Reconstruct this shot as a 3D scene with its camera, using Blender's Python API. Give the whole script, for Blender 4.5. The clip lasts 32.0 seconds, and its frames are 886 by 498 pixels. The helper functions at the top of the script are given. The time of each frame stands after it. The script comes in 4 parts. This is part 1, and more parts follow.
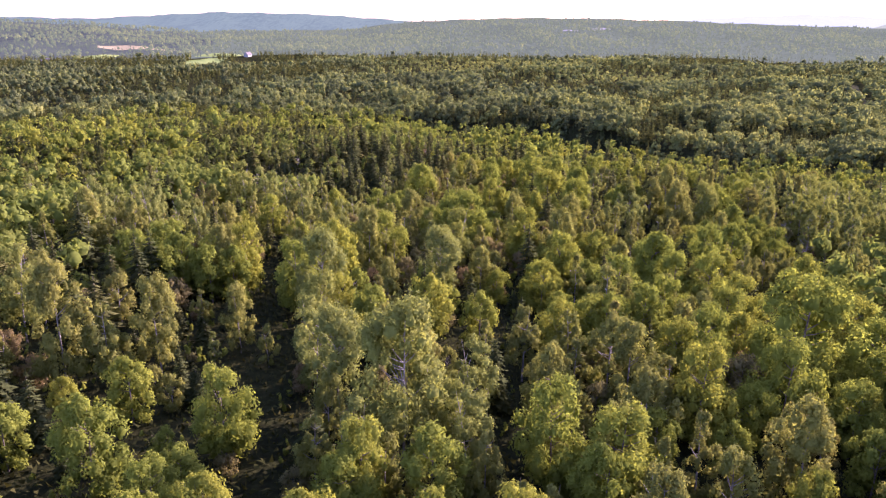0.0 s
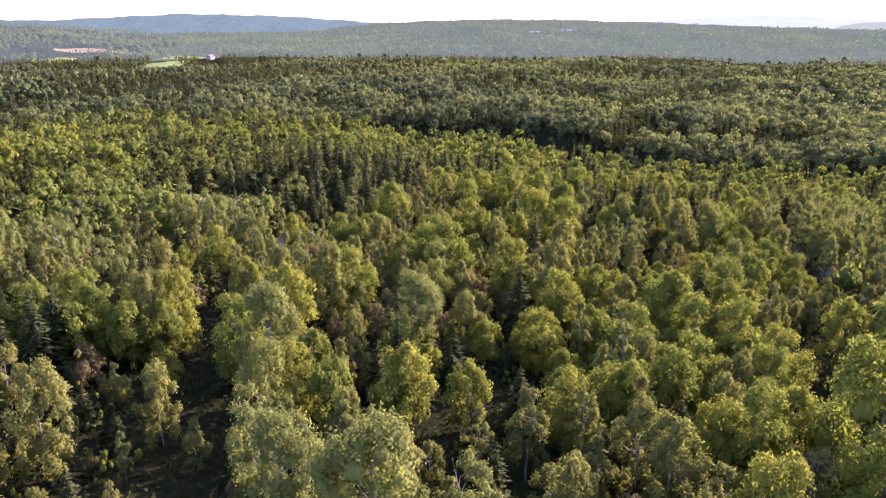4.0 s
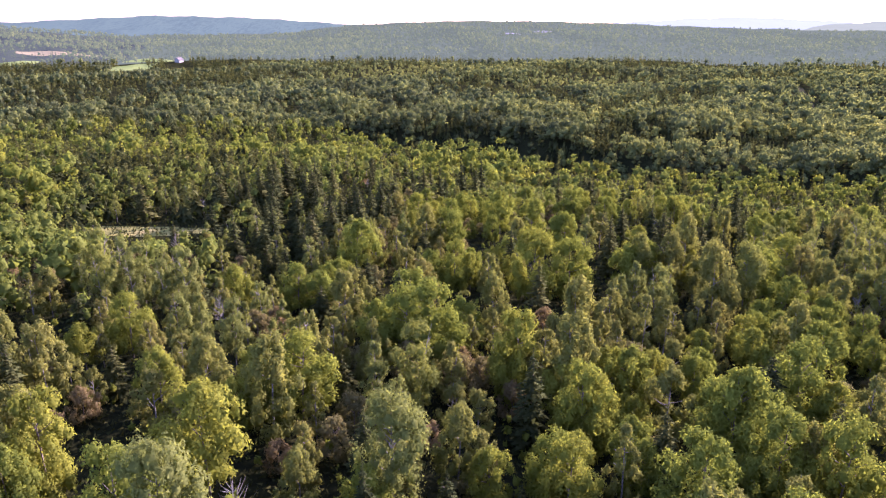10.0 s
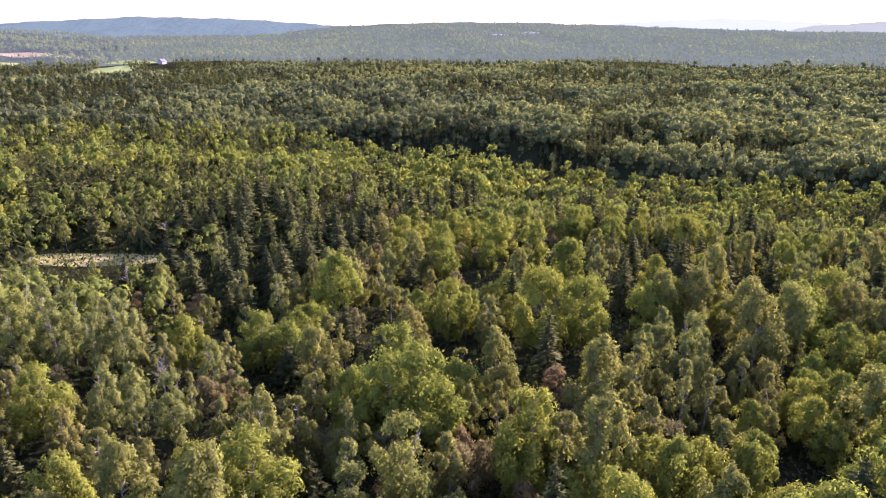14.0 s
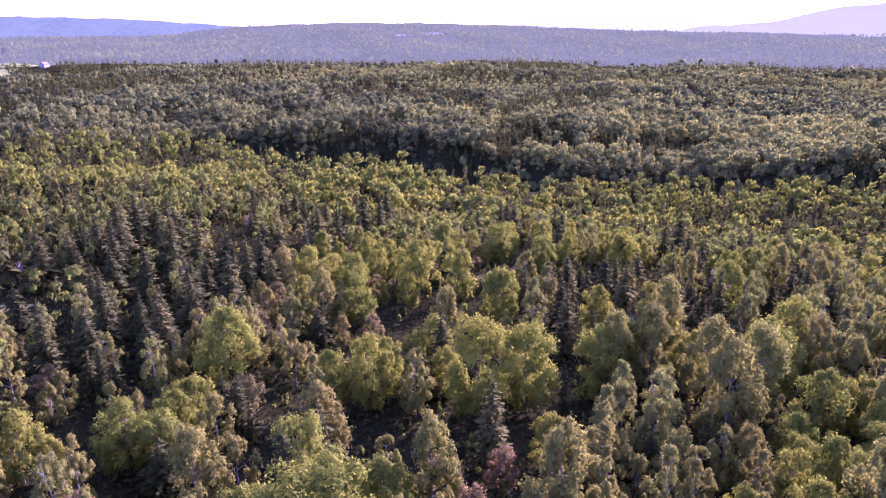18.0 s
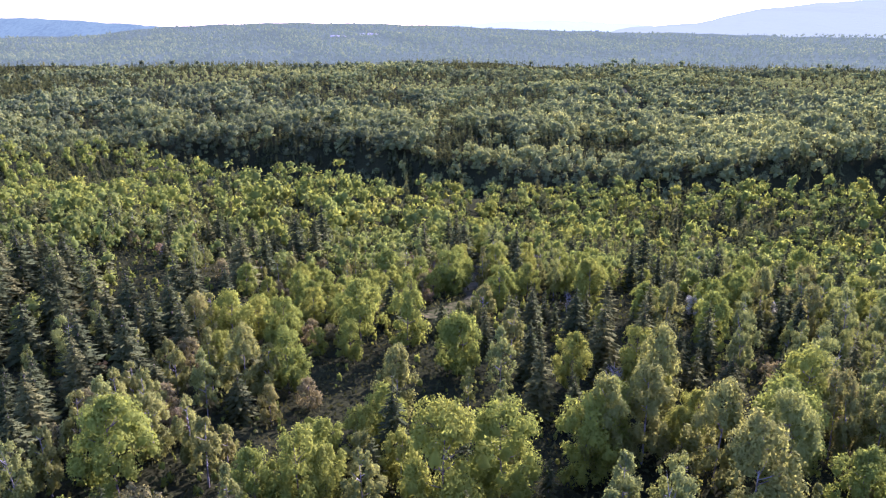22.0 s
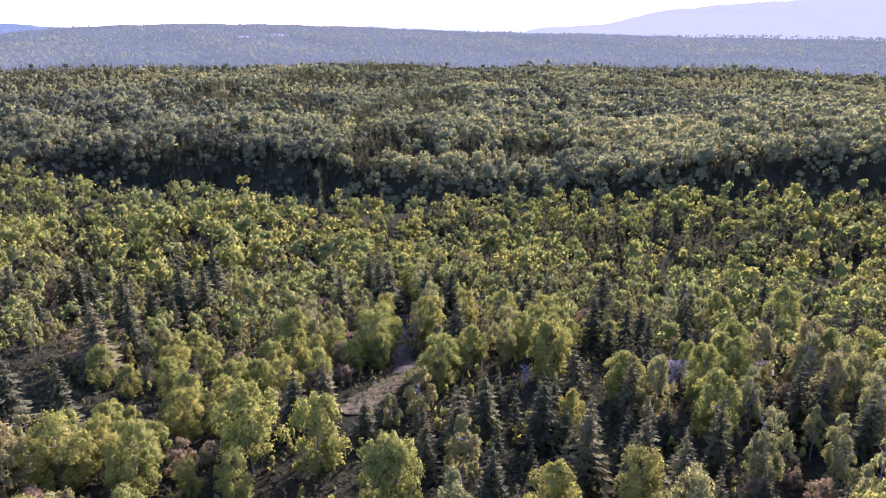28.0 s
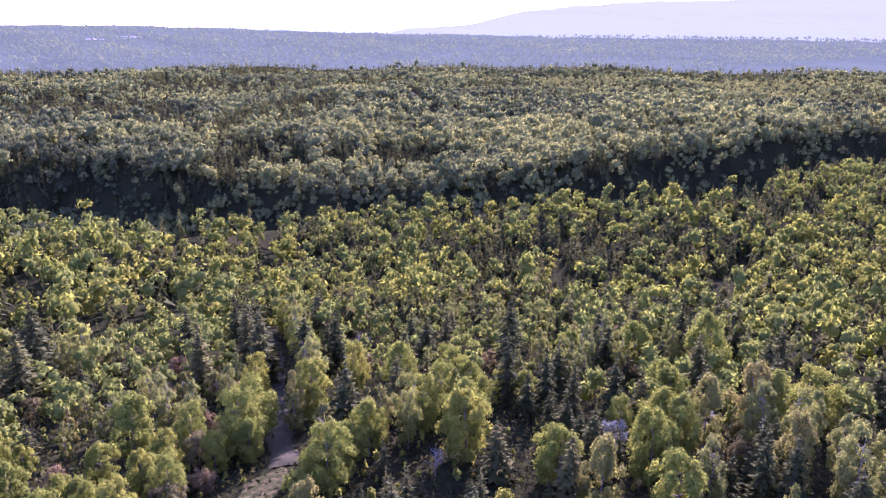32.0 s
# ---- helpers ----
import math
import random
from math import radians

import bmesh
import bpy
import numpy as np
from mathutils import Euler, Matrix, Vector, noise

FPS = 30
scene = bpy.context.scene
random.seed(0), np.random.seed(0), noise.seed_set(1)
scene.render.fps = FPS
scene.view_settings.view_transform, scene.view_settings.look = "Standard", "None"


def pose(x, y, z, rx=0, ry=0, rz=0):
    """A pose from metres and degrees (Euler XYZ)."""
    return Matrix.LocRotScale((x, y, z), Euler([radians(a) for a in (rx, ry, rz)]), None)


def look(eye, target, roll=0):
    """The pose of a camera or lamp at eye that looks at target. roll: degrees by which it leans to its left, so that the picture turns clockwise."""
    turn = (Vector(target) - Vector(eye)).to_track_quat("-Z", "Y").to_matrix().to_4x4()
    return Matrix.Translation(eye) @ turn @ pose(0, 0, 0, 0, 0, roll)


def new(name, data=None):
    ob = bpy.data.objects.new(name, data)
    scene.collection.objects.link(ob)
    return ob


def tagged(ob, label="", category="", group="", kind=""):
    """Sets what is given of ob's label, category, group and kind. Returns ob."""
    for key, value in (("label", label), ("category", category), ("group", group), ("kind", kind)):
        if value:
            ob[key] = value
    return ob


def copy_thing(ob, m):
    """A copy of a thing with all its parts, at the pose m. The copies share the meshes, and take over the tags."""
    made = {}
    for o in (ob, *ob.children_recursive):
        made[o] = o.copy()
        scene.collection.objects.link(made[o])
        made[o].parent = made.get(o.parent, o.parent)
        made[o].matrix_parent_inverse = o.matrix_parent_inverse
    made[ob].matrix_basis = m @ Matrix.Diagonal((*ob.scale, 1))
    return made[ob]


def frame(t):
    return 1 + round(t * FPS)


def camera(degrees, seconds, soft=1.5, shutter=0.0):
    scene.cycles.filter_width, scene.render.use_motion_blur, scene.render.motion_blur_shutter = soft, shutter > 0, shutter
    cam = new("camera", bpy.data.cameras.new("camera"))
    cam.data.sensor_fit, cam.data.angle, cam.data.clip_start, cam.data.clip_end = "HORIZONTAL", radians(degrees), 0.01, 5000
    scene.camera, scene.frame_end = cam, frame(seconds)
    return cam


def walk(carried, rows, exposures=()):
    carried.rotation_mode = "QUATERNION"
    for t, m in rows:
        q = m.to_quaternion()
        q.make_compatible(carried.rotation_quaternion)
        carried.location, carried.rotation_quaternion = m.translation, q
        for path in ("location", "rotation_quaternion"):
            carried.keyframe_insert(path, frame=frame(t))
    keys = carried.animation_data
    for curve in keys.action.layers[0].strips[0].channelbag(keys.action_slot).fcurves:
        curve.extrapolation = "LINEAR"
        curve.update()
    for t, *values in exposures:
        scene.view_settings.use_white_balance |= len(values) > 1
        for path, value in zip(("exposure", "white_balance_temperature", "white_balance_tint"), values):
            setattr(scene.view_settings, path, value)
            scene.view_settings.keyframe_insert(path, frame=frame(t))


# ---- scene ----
# The way of the camera: seconds, place in metres, heading to the left, pitch and lean in degrees.
PATH = [
    (0.0, -0.06, 0.04, 35.0, 0.43, -17.74, 0.21), (0.5, -0.07, 1.84, 34.97, 0.48, -17.73, 0.2), (1.0, -0.13, 3.63, 34.94, 0.49, -17.71, 0.19),
    (1.5, -0.22, 5.41, 34.91, 0.33, -17.7, 0.17), (2.0, -0.33, 7.18, 34.89, -0.41, -17.68, 0.16), (2.5, -0.44, 8.95, 34.87, -0.75, -17.67, 0.15),
    (3.0, -0.55, 10.72, 34.85, -1.07, -17.66, 0.15), (3.5, -0.65, 12.48, 34.83, -1.39, -17.64, 0.14), (5.5, -0.87, 19.46, 34.77, -3.96, -17.6, 0.11),
    (6.0, -0.88, 21.2, 34.75, -3.97, -17.58, 0.1), (6.5, -0.87, 22.93, 34.74, -3.98, -17.57, 0.1), (7.0, -0.85, 24.66, 34.73, -3.98, -17.56, 0.09),
    (7.5, -0.81, 26.38, 34.72, -3.98, -17.55, 0.09), (8.0, -0.76, 28.1, 34.71, -3.95, -17.54, 0.09), (8.5, -0.71, 29.82, 34.7, -3.95, -17.53, 0.09),
    (9.0, -0.64, 31.54, 34.7, -3.95, -17.52, 0.08), (9.5, -0.57, 33.25, 34.69, -3.95, -17.51, 0.08), (10.0, -0.49, 34.97, 34.68, -3.96, -17.5, 0.09),
    (10.5, -0.41, 36.68, 34.67, -3.97, -17.49, 0.09), (11.0, -0.33, 38.39, 34.67, -3.98, -17.48, 0.09), (11.5, -0.25, 40.1, 34.66, -3.98, -17.47, 0.09),
    (12.0, -0.16, 41.8, 34.65, -3.99, -17.46, 0.1), (12.5, -0.08, 43.51, 34.65, -4.0, -17.45, 0.1), (13.0, 0.01, 45.22, 34.64, -4.01, -17.44, 0.11),
    (13.5, 0.1, 46.92, 34.63, -4.08, -17.43, 0.11), (14.0, 0.19, 48.63, 34.63, -4.92, -17.42, 0.12), (14.5, 0.28, 50.34, 34.62, -5.83, -17.41, 0.13),
    (15.0, 0.38, 52.04, 34.61, -7.14, -17.41, 0.13), (15.5, 0.49, 53.75, 34.61, -8.69, -17.4, 0.14), (17.5, 1.05, 60.6, 34.58, -11.32, -17.37, 0.18),
    (18.0, 1.24, 62.32, 34.57, -12.19, -17.36, 0.19), (18.5, 1.44, 64.04, 34.56, -13.17, -17.35, 0.2), (19.0, 1.66, 65.77, 34.55, -13.75, -17.35, 0.21),
    (19.5, 1.91, 67.49, 34.54, -14.02, -17.34, 0.23), (20.0, 2.19, 69.22, 34.53, -14.02, -17.34, 0.24), (20.5, 2.5, 70.96, 34.51, -14.03, -17.33, 0.25),
    (21.0, 2.83, 72.69, 34.5, -14.63, -17.32, 0.26), (21.5, 3.19, 74.44, 34.49, -15.52, -17.32, 0.27), (22.0, 3.58, 76.18, 34.48, -17.14, -17.31, 0.28),
    (22.5, 4.01, 77.93, 34.47, -19.77, -17.31, 0.29), (23.0, 4.46, 79.69, 34.45, -20.4, -17.3, 0.3), (23.5, 4.94, 81.45, 34.44, -20.4, -17.29, 0.31),
    (24.0, 5.45, 83.22, 34.42, -21.98, -17.29, 0.32), (24.5, 5.98, 84.99, 34.41, -23.67, -17.28, 0.33), (25.0, 6.54, 86.77, 34.39, -23.79, -17.28, 0.33),
    (25.5, 7.12, 88.55, 34.38, -23.78, -17.27, 0.34), (27.5, 9.66, 95.76, 34.31, -23.63, -17.23, 0.35), (28.0, 10.34, 97.58, 34.29, -23.62, -17.22, 0.35),
    (28.5, 11.04, 99.41, 34.27, -24.6, -17.21, 0.35), (29.0, 11.75, 101.25, 34.25, -26.25, -17.2, 0.35), (29.5, 12.48, 103.09, 34.23, -27.57, -17.19, 0.34),
    (30.0, 13.23, 104.95, 34.21, -28.27, -17.17, 0.33), (30.5, 14.01, 106.81, 34.19, -28.27, -17.16, 0.32), (31.0, 14.83, 108.68, 34.17, -28.28, -17.14, 0.31),
    (31.5, 15.68, 110.56, 34.15, -30.17, -17.12, 0.29), (32.0, 16.59, 112.46, 34.13, -33.64, -17.1, 0.27),
]


def aim(x, y, z, yaw, pitch, lean):
    a, b = radians(yaw), radians(pitch)
    way = Vector((-math.sin(a) * math.cos(b), math.cos(a) * math.cos(b), math.sin(b)))
    eye = Vector((x, y, z))
    return look(eye, eye + 10 * way, lean)


cam = camera(62.3, 32.0, soft=1.25)
walk(cam, [(row[0], aim(*row[1:])) for row in PATH],
     exposures=[(0.0, 2.32, 5720, 64), (6.0, 2.26, 5500, 58), (13.0, 2.28, 5500, 62), (15.5, 2.34, 5400, 70), (17.5, 2.46, 5250, 110), (18.5, 2.46, 5150, 100),
                (20.5, 2.50, 5000, 82), (22.0, 2.50, 4900, 62), (25.0, 2.30, 5050, 76), (29.0, 2.52, 5000, 84), (32.0, 2.60, 4980, 90)])

# ---------------------------------------------------------------- light
SUN_AZ, SUN_EL = 52.0, 21.0      # to the right of +y, above the horizon
world = bpy.data.worlds.new("sky")
scene.world = world
world.use_nodes = True
wn = world.node_tree.nodes
sky = wn.new("ShaderNodeTexSky")
sky.sky_type = "NISHITA"
sky.sun_disc = False
sky.sun_elevation = radians(SUN_EL)
sky.sun_rotation = radians(SUN_AZ)
sky.air_density, sky.dust_density, sky.ozone_density = 1.0, 1.1, 1.0
wn["Background"].inputs["Strength"].default_value = 0.15
world.node_tree.links.new(sky.outputs[0], wn["Background"].inputs["Color"])
sun_data = bpy.data.lights.new("sun", "SUN")
sun_data.energy, sun_data.angle, sun_data.color = 5.0, radians(0.6), (1.0, 0.88, 0.70)
sun = new("sun", sun_data)
sa, se = radians(SUN_AZ), radians(SUN_EL)
sun.matrix_world = look((0, 0, 0), (-math.sin(sa) * math.cos(se), -math.cos(sa) * math.cos(se), -math.sin(se)))


# ---------------------------------------------------------------- materials
def material(name):
    m = bpy.data.materials.new(name)
    m.use_nodes = True
    return m, m.node_tree.nodes, m.node_tree.links, m.node_tree.nodes["Principled BSDF"]


def ramp(nodes, links, source, stops):
    r = nodes.new("ShaderNodeValToRGB")
    el = r.color_ramp.elements
    while len(el) < len(stops):
        el.new(0.5)
    for e, (at, col) in zip(el, stops):
        e.position, e.color = at, (*col, 1)
    links.new(source, r.inputs[0])
    return r


def leaf_material(name, stops, rough=0.6, glow_through=0.5, stuff=False, haze_glow=None):
    """Leaves: each tree has a tint of its own along the ramp, each leaf strays from it a little; light shines through."""
    m, n, l, p = material(name)
    if stuff:
        tree = n.new("ShaderNodeAttribute")
        tree.attribute_name = "tree_tint"
        own = tree.outputs["Fac"]
    else:
        own = n.new("ShaderNodeObjectInfo").outputs["Random"]
    geo = n.new("ShaderNodeNewGeometry")
    stray = n.new("ShaderNodeMath")
    stray.operation = "MULTIPLY_ADD"
    l.new(geo.outputs["Random Per Island"], stray.inputs[0])
    stray.inputs[1].default_value = 0.12 if stuff else 0.3
    l.new(own, stray.inputs[2])
    shift = n.new("ShaderNodeMath")
    shift.operation = "SUBTRACT"
    l.new(stray.outputs[0], shift.inputs[0])
    shift.inputs[1].default_value = 0.06 if stuff else 0.15
    col = ramp(n, l, shift.outputs[0], stops)
    # patches of drier and fresher leaves over the crown
    tc = n.new("ShaderNodeTexCoord")
    nz = n.new("ShaderNodeTexNoise")
    nz.inputs["Scale"].default_value = 0.9
    l.new(tc.outputs["Object"], nz.inputs["Vector"])
    hsv = n.new("ShaderNodeHueSaturation")
    var = n.new("ShaderNodeMapRange")
    var.inputs["To Min"].default_value, var.inputs["To Max"].default_value = 0.78, 1.22
    l.new(nz.outputs["Fac"], var.inputs["Value"])
    l.new(var.outputs[0], hsv.inputs["Value"])
    l.new(col.outputs[0], hsv.inputs["Color"])
    l.new(hsv.outputs[0], p.inputs["Base Color"])
    p.inputs["Roughness"].default_value = rough
    p.inputs["Specular IOR Level"].default_value = 0.0
    tr = n.new("ShaderNodeBsdfTranslucent")
    warm = n.new("ShaderNodeMixRGB")
    warm.blend_type = "MULTIPLY"
    warm.inputs[0].default_value = 1.0
    warm.inputs[2].default_value = (1.32, 1.28, 0.80, 1)
    l.new(hsv.outputs[0], warm.inputs[1])
    l.new(warm.outputs[0], tr.inputs["Color"])
    mix = n.new("ShaderNodeMixShader")
    mix.inputs[0].default_value = glow_through
    l.new(p.outputs[0], mix.inputs[1])
    l.new(tr.outputs[0], mix.inputs[2])
    last = mix
    # distant trees: haze is added as a flat glow over the leaves
    if haze_glow is not None:
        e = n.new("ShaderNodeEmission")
        e.inputs["Color"].default_value = (*haze_glow, 1)
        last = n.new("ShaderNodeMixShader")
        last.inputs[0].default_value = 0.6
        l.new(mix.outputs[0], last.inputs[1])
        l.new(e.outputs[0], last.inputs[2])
    l.new(last.outputs[0], n["Material Output"].inputs["Surface"])
    return m


BIRCH = [(0.0, (0.134, 0.139, 0.034)), (0.4, (0.160, 0.161, 0.038)), (0.75, (0.142, 0.154, 0.035)), (1.0, (0.166, 0.151, 0.040))]
MAPLE = [(0.0, (0.130, 0.154, 0.025)), (0.5, (0.152, 0.174, 0.026)), (1.0, (0.180, 0.186, 0.026))]
ASPEN = [(0.0, (0.132, 0.150, 0.040)), (0.5, (0.148, 0.165, 0.042)), (1.0, (0.160, 0.172, 0.036))]
SHRUB = [(0.0, (0.129, 0.125, 0.047)), (0.6, (0.155, 0.129, 0.052)), (1.0, (0.171, 0.125, 0.059))]
SPRUCE = [(0.0, (0.032, 0.040, 0.015)), (0.5, (0.047, 0.055, 0.019)), (1.0, (0.074, 0.076, 0.024))]
SILVER = [(0.0, (0.216, 0.216, 0.160)), (1.0, (0.288, 0.288, 0.224))]
# FAR leaves are greyer than the near ones: distance haze put into the colour.
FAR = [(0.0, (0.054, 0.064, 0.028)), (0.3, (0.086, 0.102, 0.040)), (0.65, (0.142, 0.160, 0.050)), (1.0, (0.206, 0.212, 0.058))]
# FERN runs near black: shade under the trees is part of the colour.
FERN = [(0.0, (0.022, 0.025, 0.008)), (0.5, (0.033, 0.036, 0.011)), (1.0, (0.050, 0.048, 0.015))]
BENCH_BIRCH = [(at, (col[0] * 0.78, col[1] * 0.9, col[2] * 0.75)) for at, col in BIRCH]
BENCH_MAPLE = [(at, tuple(c * 0.88 for c in col)) for at, col in MAPLE]
HAZE_GLOW = (0.058, 0.080, 0.054)
MAT = {"birch": leaf_material("birch_leaves", BIRCH), "maple": leaf_material("maple_leaves", MAPLE),
       "aspen": leaf_material("aspen_leaves", ASPEN, 0.5), "shrub": leaf_material("shrub_leaves", SHRUB),
       "silver": leaf_material("silver_leaves", SILVER), "spruce": leaf_material("spruce_needles", SPRUCE, 0.7, 0.3), "fir": leaf_material("fir_needles", SPRUCE, 0.7, 0.3)}
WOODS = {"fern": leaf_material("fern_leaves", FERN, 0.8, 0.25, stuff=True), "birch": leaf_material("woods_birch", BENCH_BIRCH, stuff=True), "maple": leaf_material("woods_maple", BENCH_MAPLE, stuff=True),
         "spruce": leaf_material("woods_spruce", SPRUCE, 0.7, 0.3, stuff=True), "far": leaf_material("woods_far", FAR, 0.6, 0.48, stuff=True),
         "hill": leaf_material("woods_hill", FAR, 0.9, 0.4, stuff=True, haze_glow=HAZE_GLOW), "hill_spruce": leaf_material("woods_hill_spruce", SPRUCE, 0.9, 0.3, stuff=True, haze_glow=HAZE_GLOW)}


def bark_material(name, light, dark):
    m, n, l, p = material(name)
    tc = n.new("ShaderNodeTexCoord")
    nz = n.new("ShaderNodeTexNoise")
    nz.inputs["Scale"].default_value, nz.inputs["Detail"].default_value = 5.0, 6.0
    l.new(tc.outputs["Object"], nz.inputs["Vector"])
    col = ramp(n, l, nz.outputs["Fac"], [(0.38, dark), (0.62, light)])
    l.new(col.outputs[0], p.inputs["Base Color"])
    p.inputs["Roughness"].default_value = 0.9
    p.inputs["Specular IOR Level"].default_value = 0.1
    bump = n.new("ShaderNodeBump")
    bump.inputs["Strength"].default_value = 0.4
    l.new(nz.outputs["Fac"], bump.inputs["Height"])
    l.new(bump.outputs[0], p.inputs["Normal"])
    return m


PALE_BARK = bark_material("pale_bark", (0.21, 0.19, 0.16), (0.09, 0.08, 0.07))
DARK_BARK = bark_material("dark_bark", (0.16, 0.13, 0.10), (0.07, 0.055, 0.045))
DEAD_WOOD = bark_material("dead_wood", (0.24, 0.22, 0.19), (0.14, 0.125, 0.11))


def ground_material():
    m, n, l, p = material("forest_floor")
    tc = n.new("ShaderNodeTexCoord")
    big, small = n.new("ShaderNodeTexNoise"), n.new("ShaderNodeTexNoise")
    big.inputs["Scale"].default_value, small.inputs["Scale"].default_value = 0.05, 1.4
    small.inputs["Detail"].default_value = 8.0
    l.new(tc.outputs["Object"], big.inputs["Vector"])
    l.new(tc.outputs["Object"], small.inputs["Vector"])
    # moss and litter tones, darkened to hold the deep shade between the trees
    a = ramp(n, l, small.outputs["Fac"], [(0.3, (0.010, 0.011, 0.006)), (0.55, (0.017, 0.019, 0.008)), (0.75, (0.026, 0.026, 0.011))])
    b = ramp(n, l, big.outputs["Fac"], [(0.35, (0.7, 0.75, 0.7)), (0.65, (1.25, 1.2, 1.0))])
    mul = n.new("ShaderNodeMixRGB")
    mul.blend_type = "MULTIPLY"
    mul.inputs[0].default_value = 1
    l.new(a.outputs[0], mul.inputs[1])
    l.new(b.outputs[0], mul.inputs[2])
    l.new(mul.outputs[0], p.inputs["Base Color"])
    p.inputs["Roughness"].default_value = 0.95
    p.inputs["Specular IOR Level"].default_value = 0.0
    bump = n.new("ShaderNodeBump")
    bump.inputs["Strength"].default_value, bump.inputs["Distance"].default_value = 0.8, 0.3
    l.new(small.outputs["Fac"], bump.inputs["Height"])
    l.new(bump.outputs[0], p.inputs["Normal"])
    return m


def earth_material(name, stops, scale):
    m, n, l, p = material(name)
    tc = n.new("ShaderNodeTexCoord")
    nz, fine = n.new("ShaderNodeTexNoise"), n.new("ShaderNodeTexNoise")
    nz.inputs["Scale"].default_value, nz.inputs["Detail"].default_value = scale, 8.0
    fine.inputs["Scale"].default_value = scale * 9
    l.new(tc.outputs["Object"], nz.inputs["Vector"])
    l.new(tc.outputs["Object"], fine.inputs["Vector"])
    col = ramp(n, l, nz.outputs["Fac"], stops)
    l.new(col.outputs[0], p.inputs["Base Color"])
    p.inputs["Roughness"].default_value = 0.95
    p.inputs["Specular IOR Level"].default_value = 0.0
    bump = n.new("ShaderNodeBump")
    bump.inputs["Strength"].default_value = 0.6
    l.new(fine.outputs["Fac"], bump.inputs["Height"])
    l.new(bump.outputs[0], p.inputs["Normal"])
    return m


FLOOR = ground_material()
TRACK = earth_material("gravel_track", [(0.36, (0.020, 0.026, 0.008)), (0.5, (0.038, 0.039, 0.013)), (0.64, (0.072, 0.062, 0.026))], 1.6)
LANE = earth_material("grassy_lane", [(0.3, (0.026, 0.028, 0.015)), (0.55, (0.045, 0.044, 0.022)), (0.75, (0.065, 0.056, 0.032))], 0.6)
PAINT = earth_material("weathered_boards", [(0.3, (0.17, 0.17, 0.16)), (0.7, (0.26, 0.26, 0.24))], 0.8)
ROOFING = earth_material("grey_roofing", [(0.3, (0.10, 0.09, 0.09)), (0.7, (0.17, 0.15, 0.14))], 1.2)
MEADOW = earth_material("dry_grass", [(0.3, (0.10, 0.12, 0.03)), (0.55, (0.22, 0.20, 0.06)), (0.75, (0.33, 0.27, 0.10))], 0.35)
FIELD = earth_material("mown_field", [(0.3, (0.12, 0.16, 0.045)), (0.7, (0.17, 0.20, 0.065))], 0.02)
STUBBLE = earth_material("stubble_field", [(0.3, (0.17, 0.14, 0.08)), (0.7, (0.24, 0.20, 0.11))], 0.02)
QUARRY = earth_material("bare_rock", [(0.3, (0.16, 0.16, 0.145)), (0.7, (0.28, 0.27, 0.25))], 0.02)


def distance_material(name, haze_glow, share, leaf):
    """Wooded hills kilometres away, the haze before them mixed in as an even glow."""
    m, n, l, p = material(name)
    tc = n.new("ShaderNodeTexCoord")
    nz, big = n.new("ShaderNodeTexNoise"), n.new("ShaderNodeTexNoise")
    nz.inputs["Scale"].default_value, nz.inputs["Detail"].default_value = 0.085, 5.0
    big.inputs["Scale"].default_value = 0.006
    # the treetops overlap along the line of sight, so that the grain is drawn out up the slope
    drawn = n.new("ShaderNodeMapping")
    drawn.inputs["Scale"].default_value = (1.0, 0.12, 1.0)
    l.new(tc.outputs["Object"], drawn.inputs["Vector"])
    l.new(drawn.outputs[0], nz.inputs["Vector"])
    l.new(drawn.outputs[0], big.inputs["Vector"])
    add = n.new("ShaderNodeMath")
    add.operation = "ADD"
    l.new(nz.outputs["Fac"], add.inputs[0])
    l.new(big.outputs["Fac"], add.inputs[1])
    col = ramp(n, l, add.outputs[0], [(0.42, tuple(c * 0.4 for c in leaf)), (0.58, tuple(c * 1.05 for c in leaf))])
    col.color_ramp.elements[0].position, col.color_ramp.elements[1].position = 0.82, 1.12
    l.new(col.outputs[0], p.inputs["Base Color"])
    p.inputs["Roughness"].default_value = 1.0
    p.inputs["Specular IOR Level"].default_value = 0.0
    bump = n.new("ShaderNodeBump")
    bump.inputs["Strength"].default_value, bump.inputs["Distance"].default_value = 1.0, 5.0
    l.new(nz.outputs["Fac"], bump.inputs["Height"])
    l.new(bump.outputs[0], p.inputs["Normal"])
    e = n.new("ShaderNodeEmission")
    e.inputs["Color"].default_value = (*haze_glow, 1)
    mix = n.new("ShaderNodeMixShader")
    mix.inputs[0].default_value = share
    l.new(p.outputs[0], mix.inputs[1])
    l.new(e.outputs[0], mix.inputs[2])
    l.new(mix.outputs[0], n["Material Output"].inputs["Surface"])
    return m


# Haze is put into these glow colours, and sun glare into the mountain's.
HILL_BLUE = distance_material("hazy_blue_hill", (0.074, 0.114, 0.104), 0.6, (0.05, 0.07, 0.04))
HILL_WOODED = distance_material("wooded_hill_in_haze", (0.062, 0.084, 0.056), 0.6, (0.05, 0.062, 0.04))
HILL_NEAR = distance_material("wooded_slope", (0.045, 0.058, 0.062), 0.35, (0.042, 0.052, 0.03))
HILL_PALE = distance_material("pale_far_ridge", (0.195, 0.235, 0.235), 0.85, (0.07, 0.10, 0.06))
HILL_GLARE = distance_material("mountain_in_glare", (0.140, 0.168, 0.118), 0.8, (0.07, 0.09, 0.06))


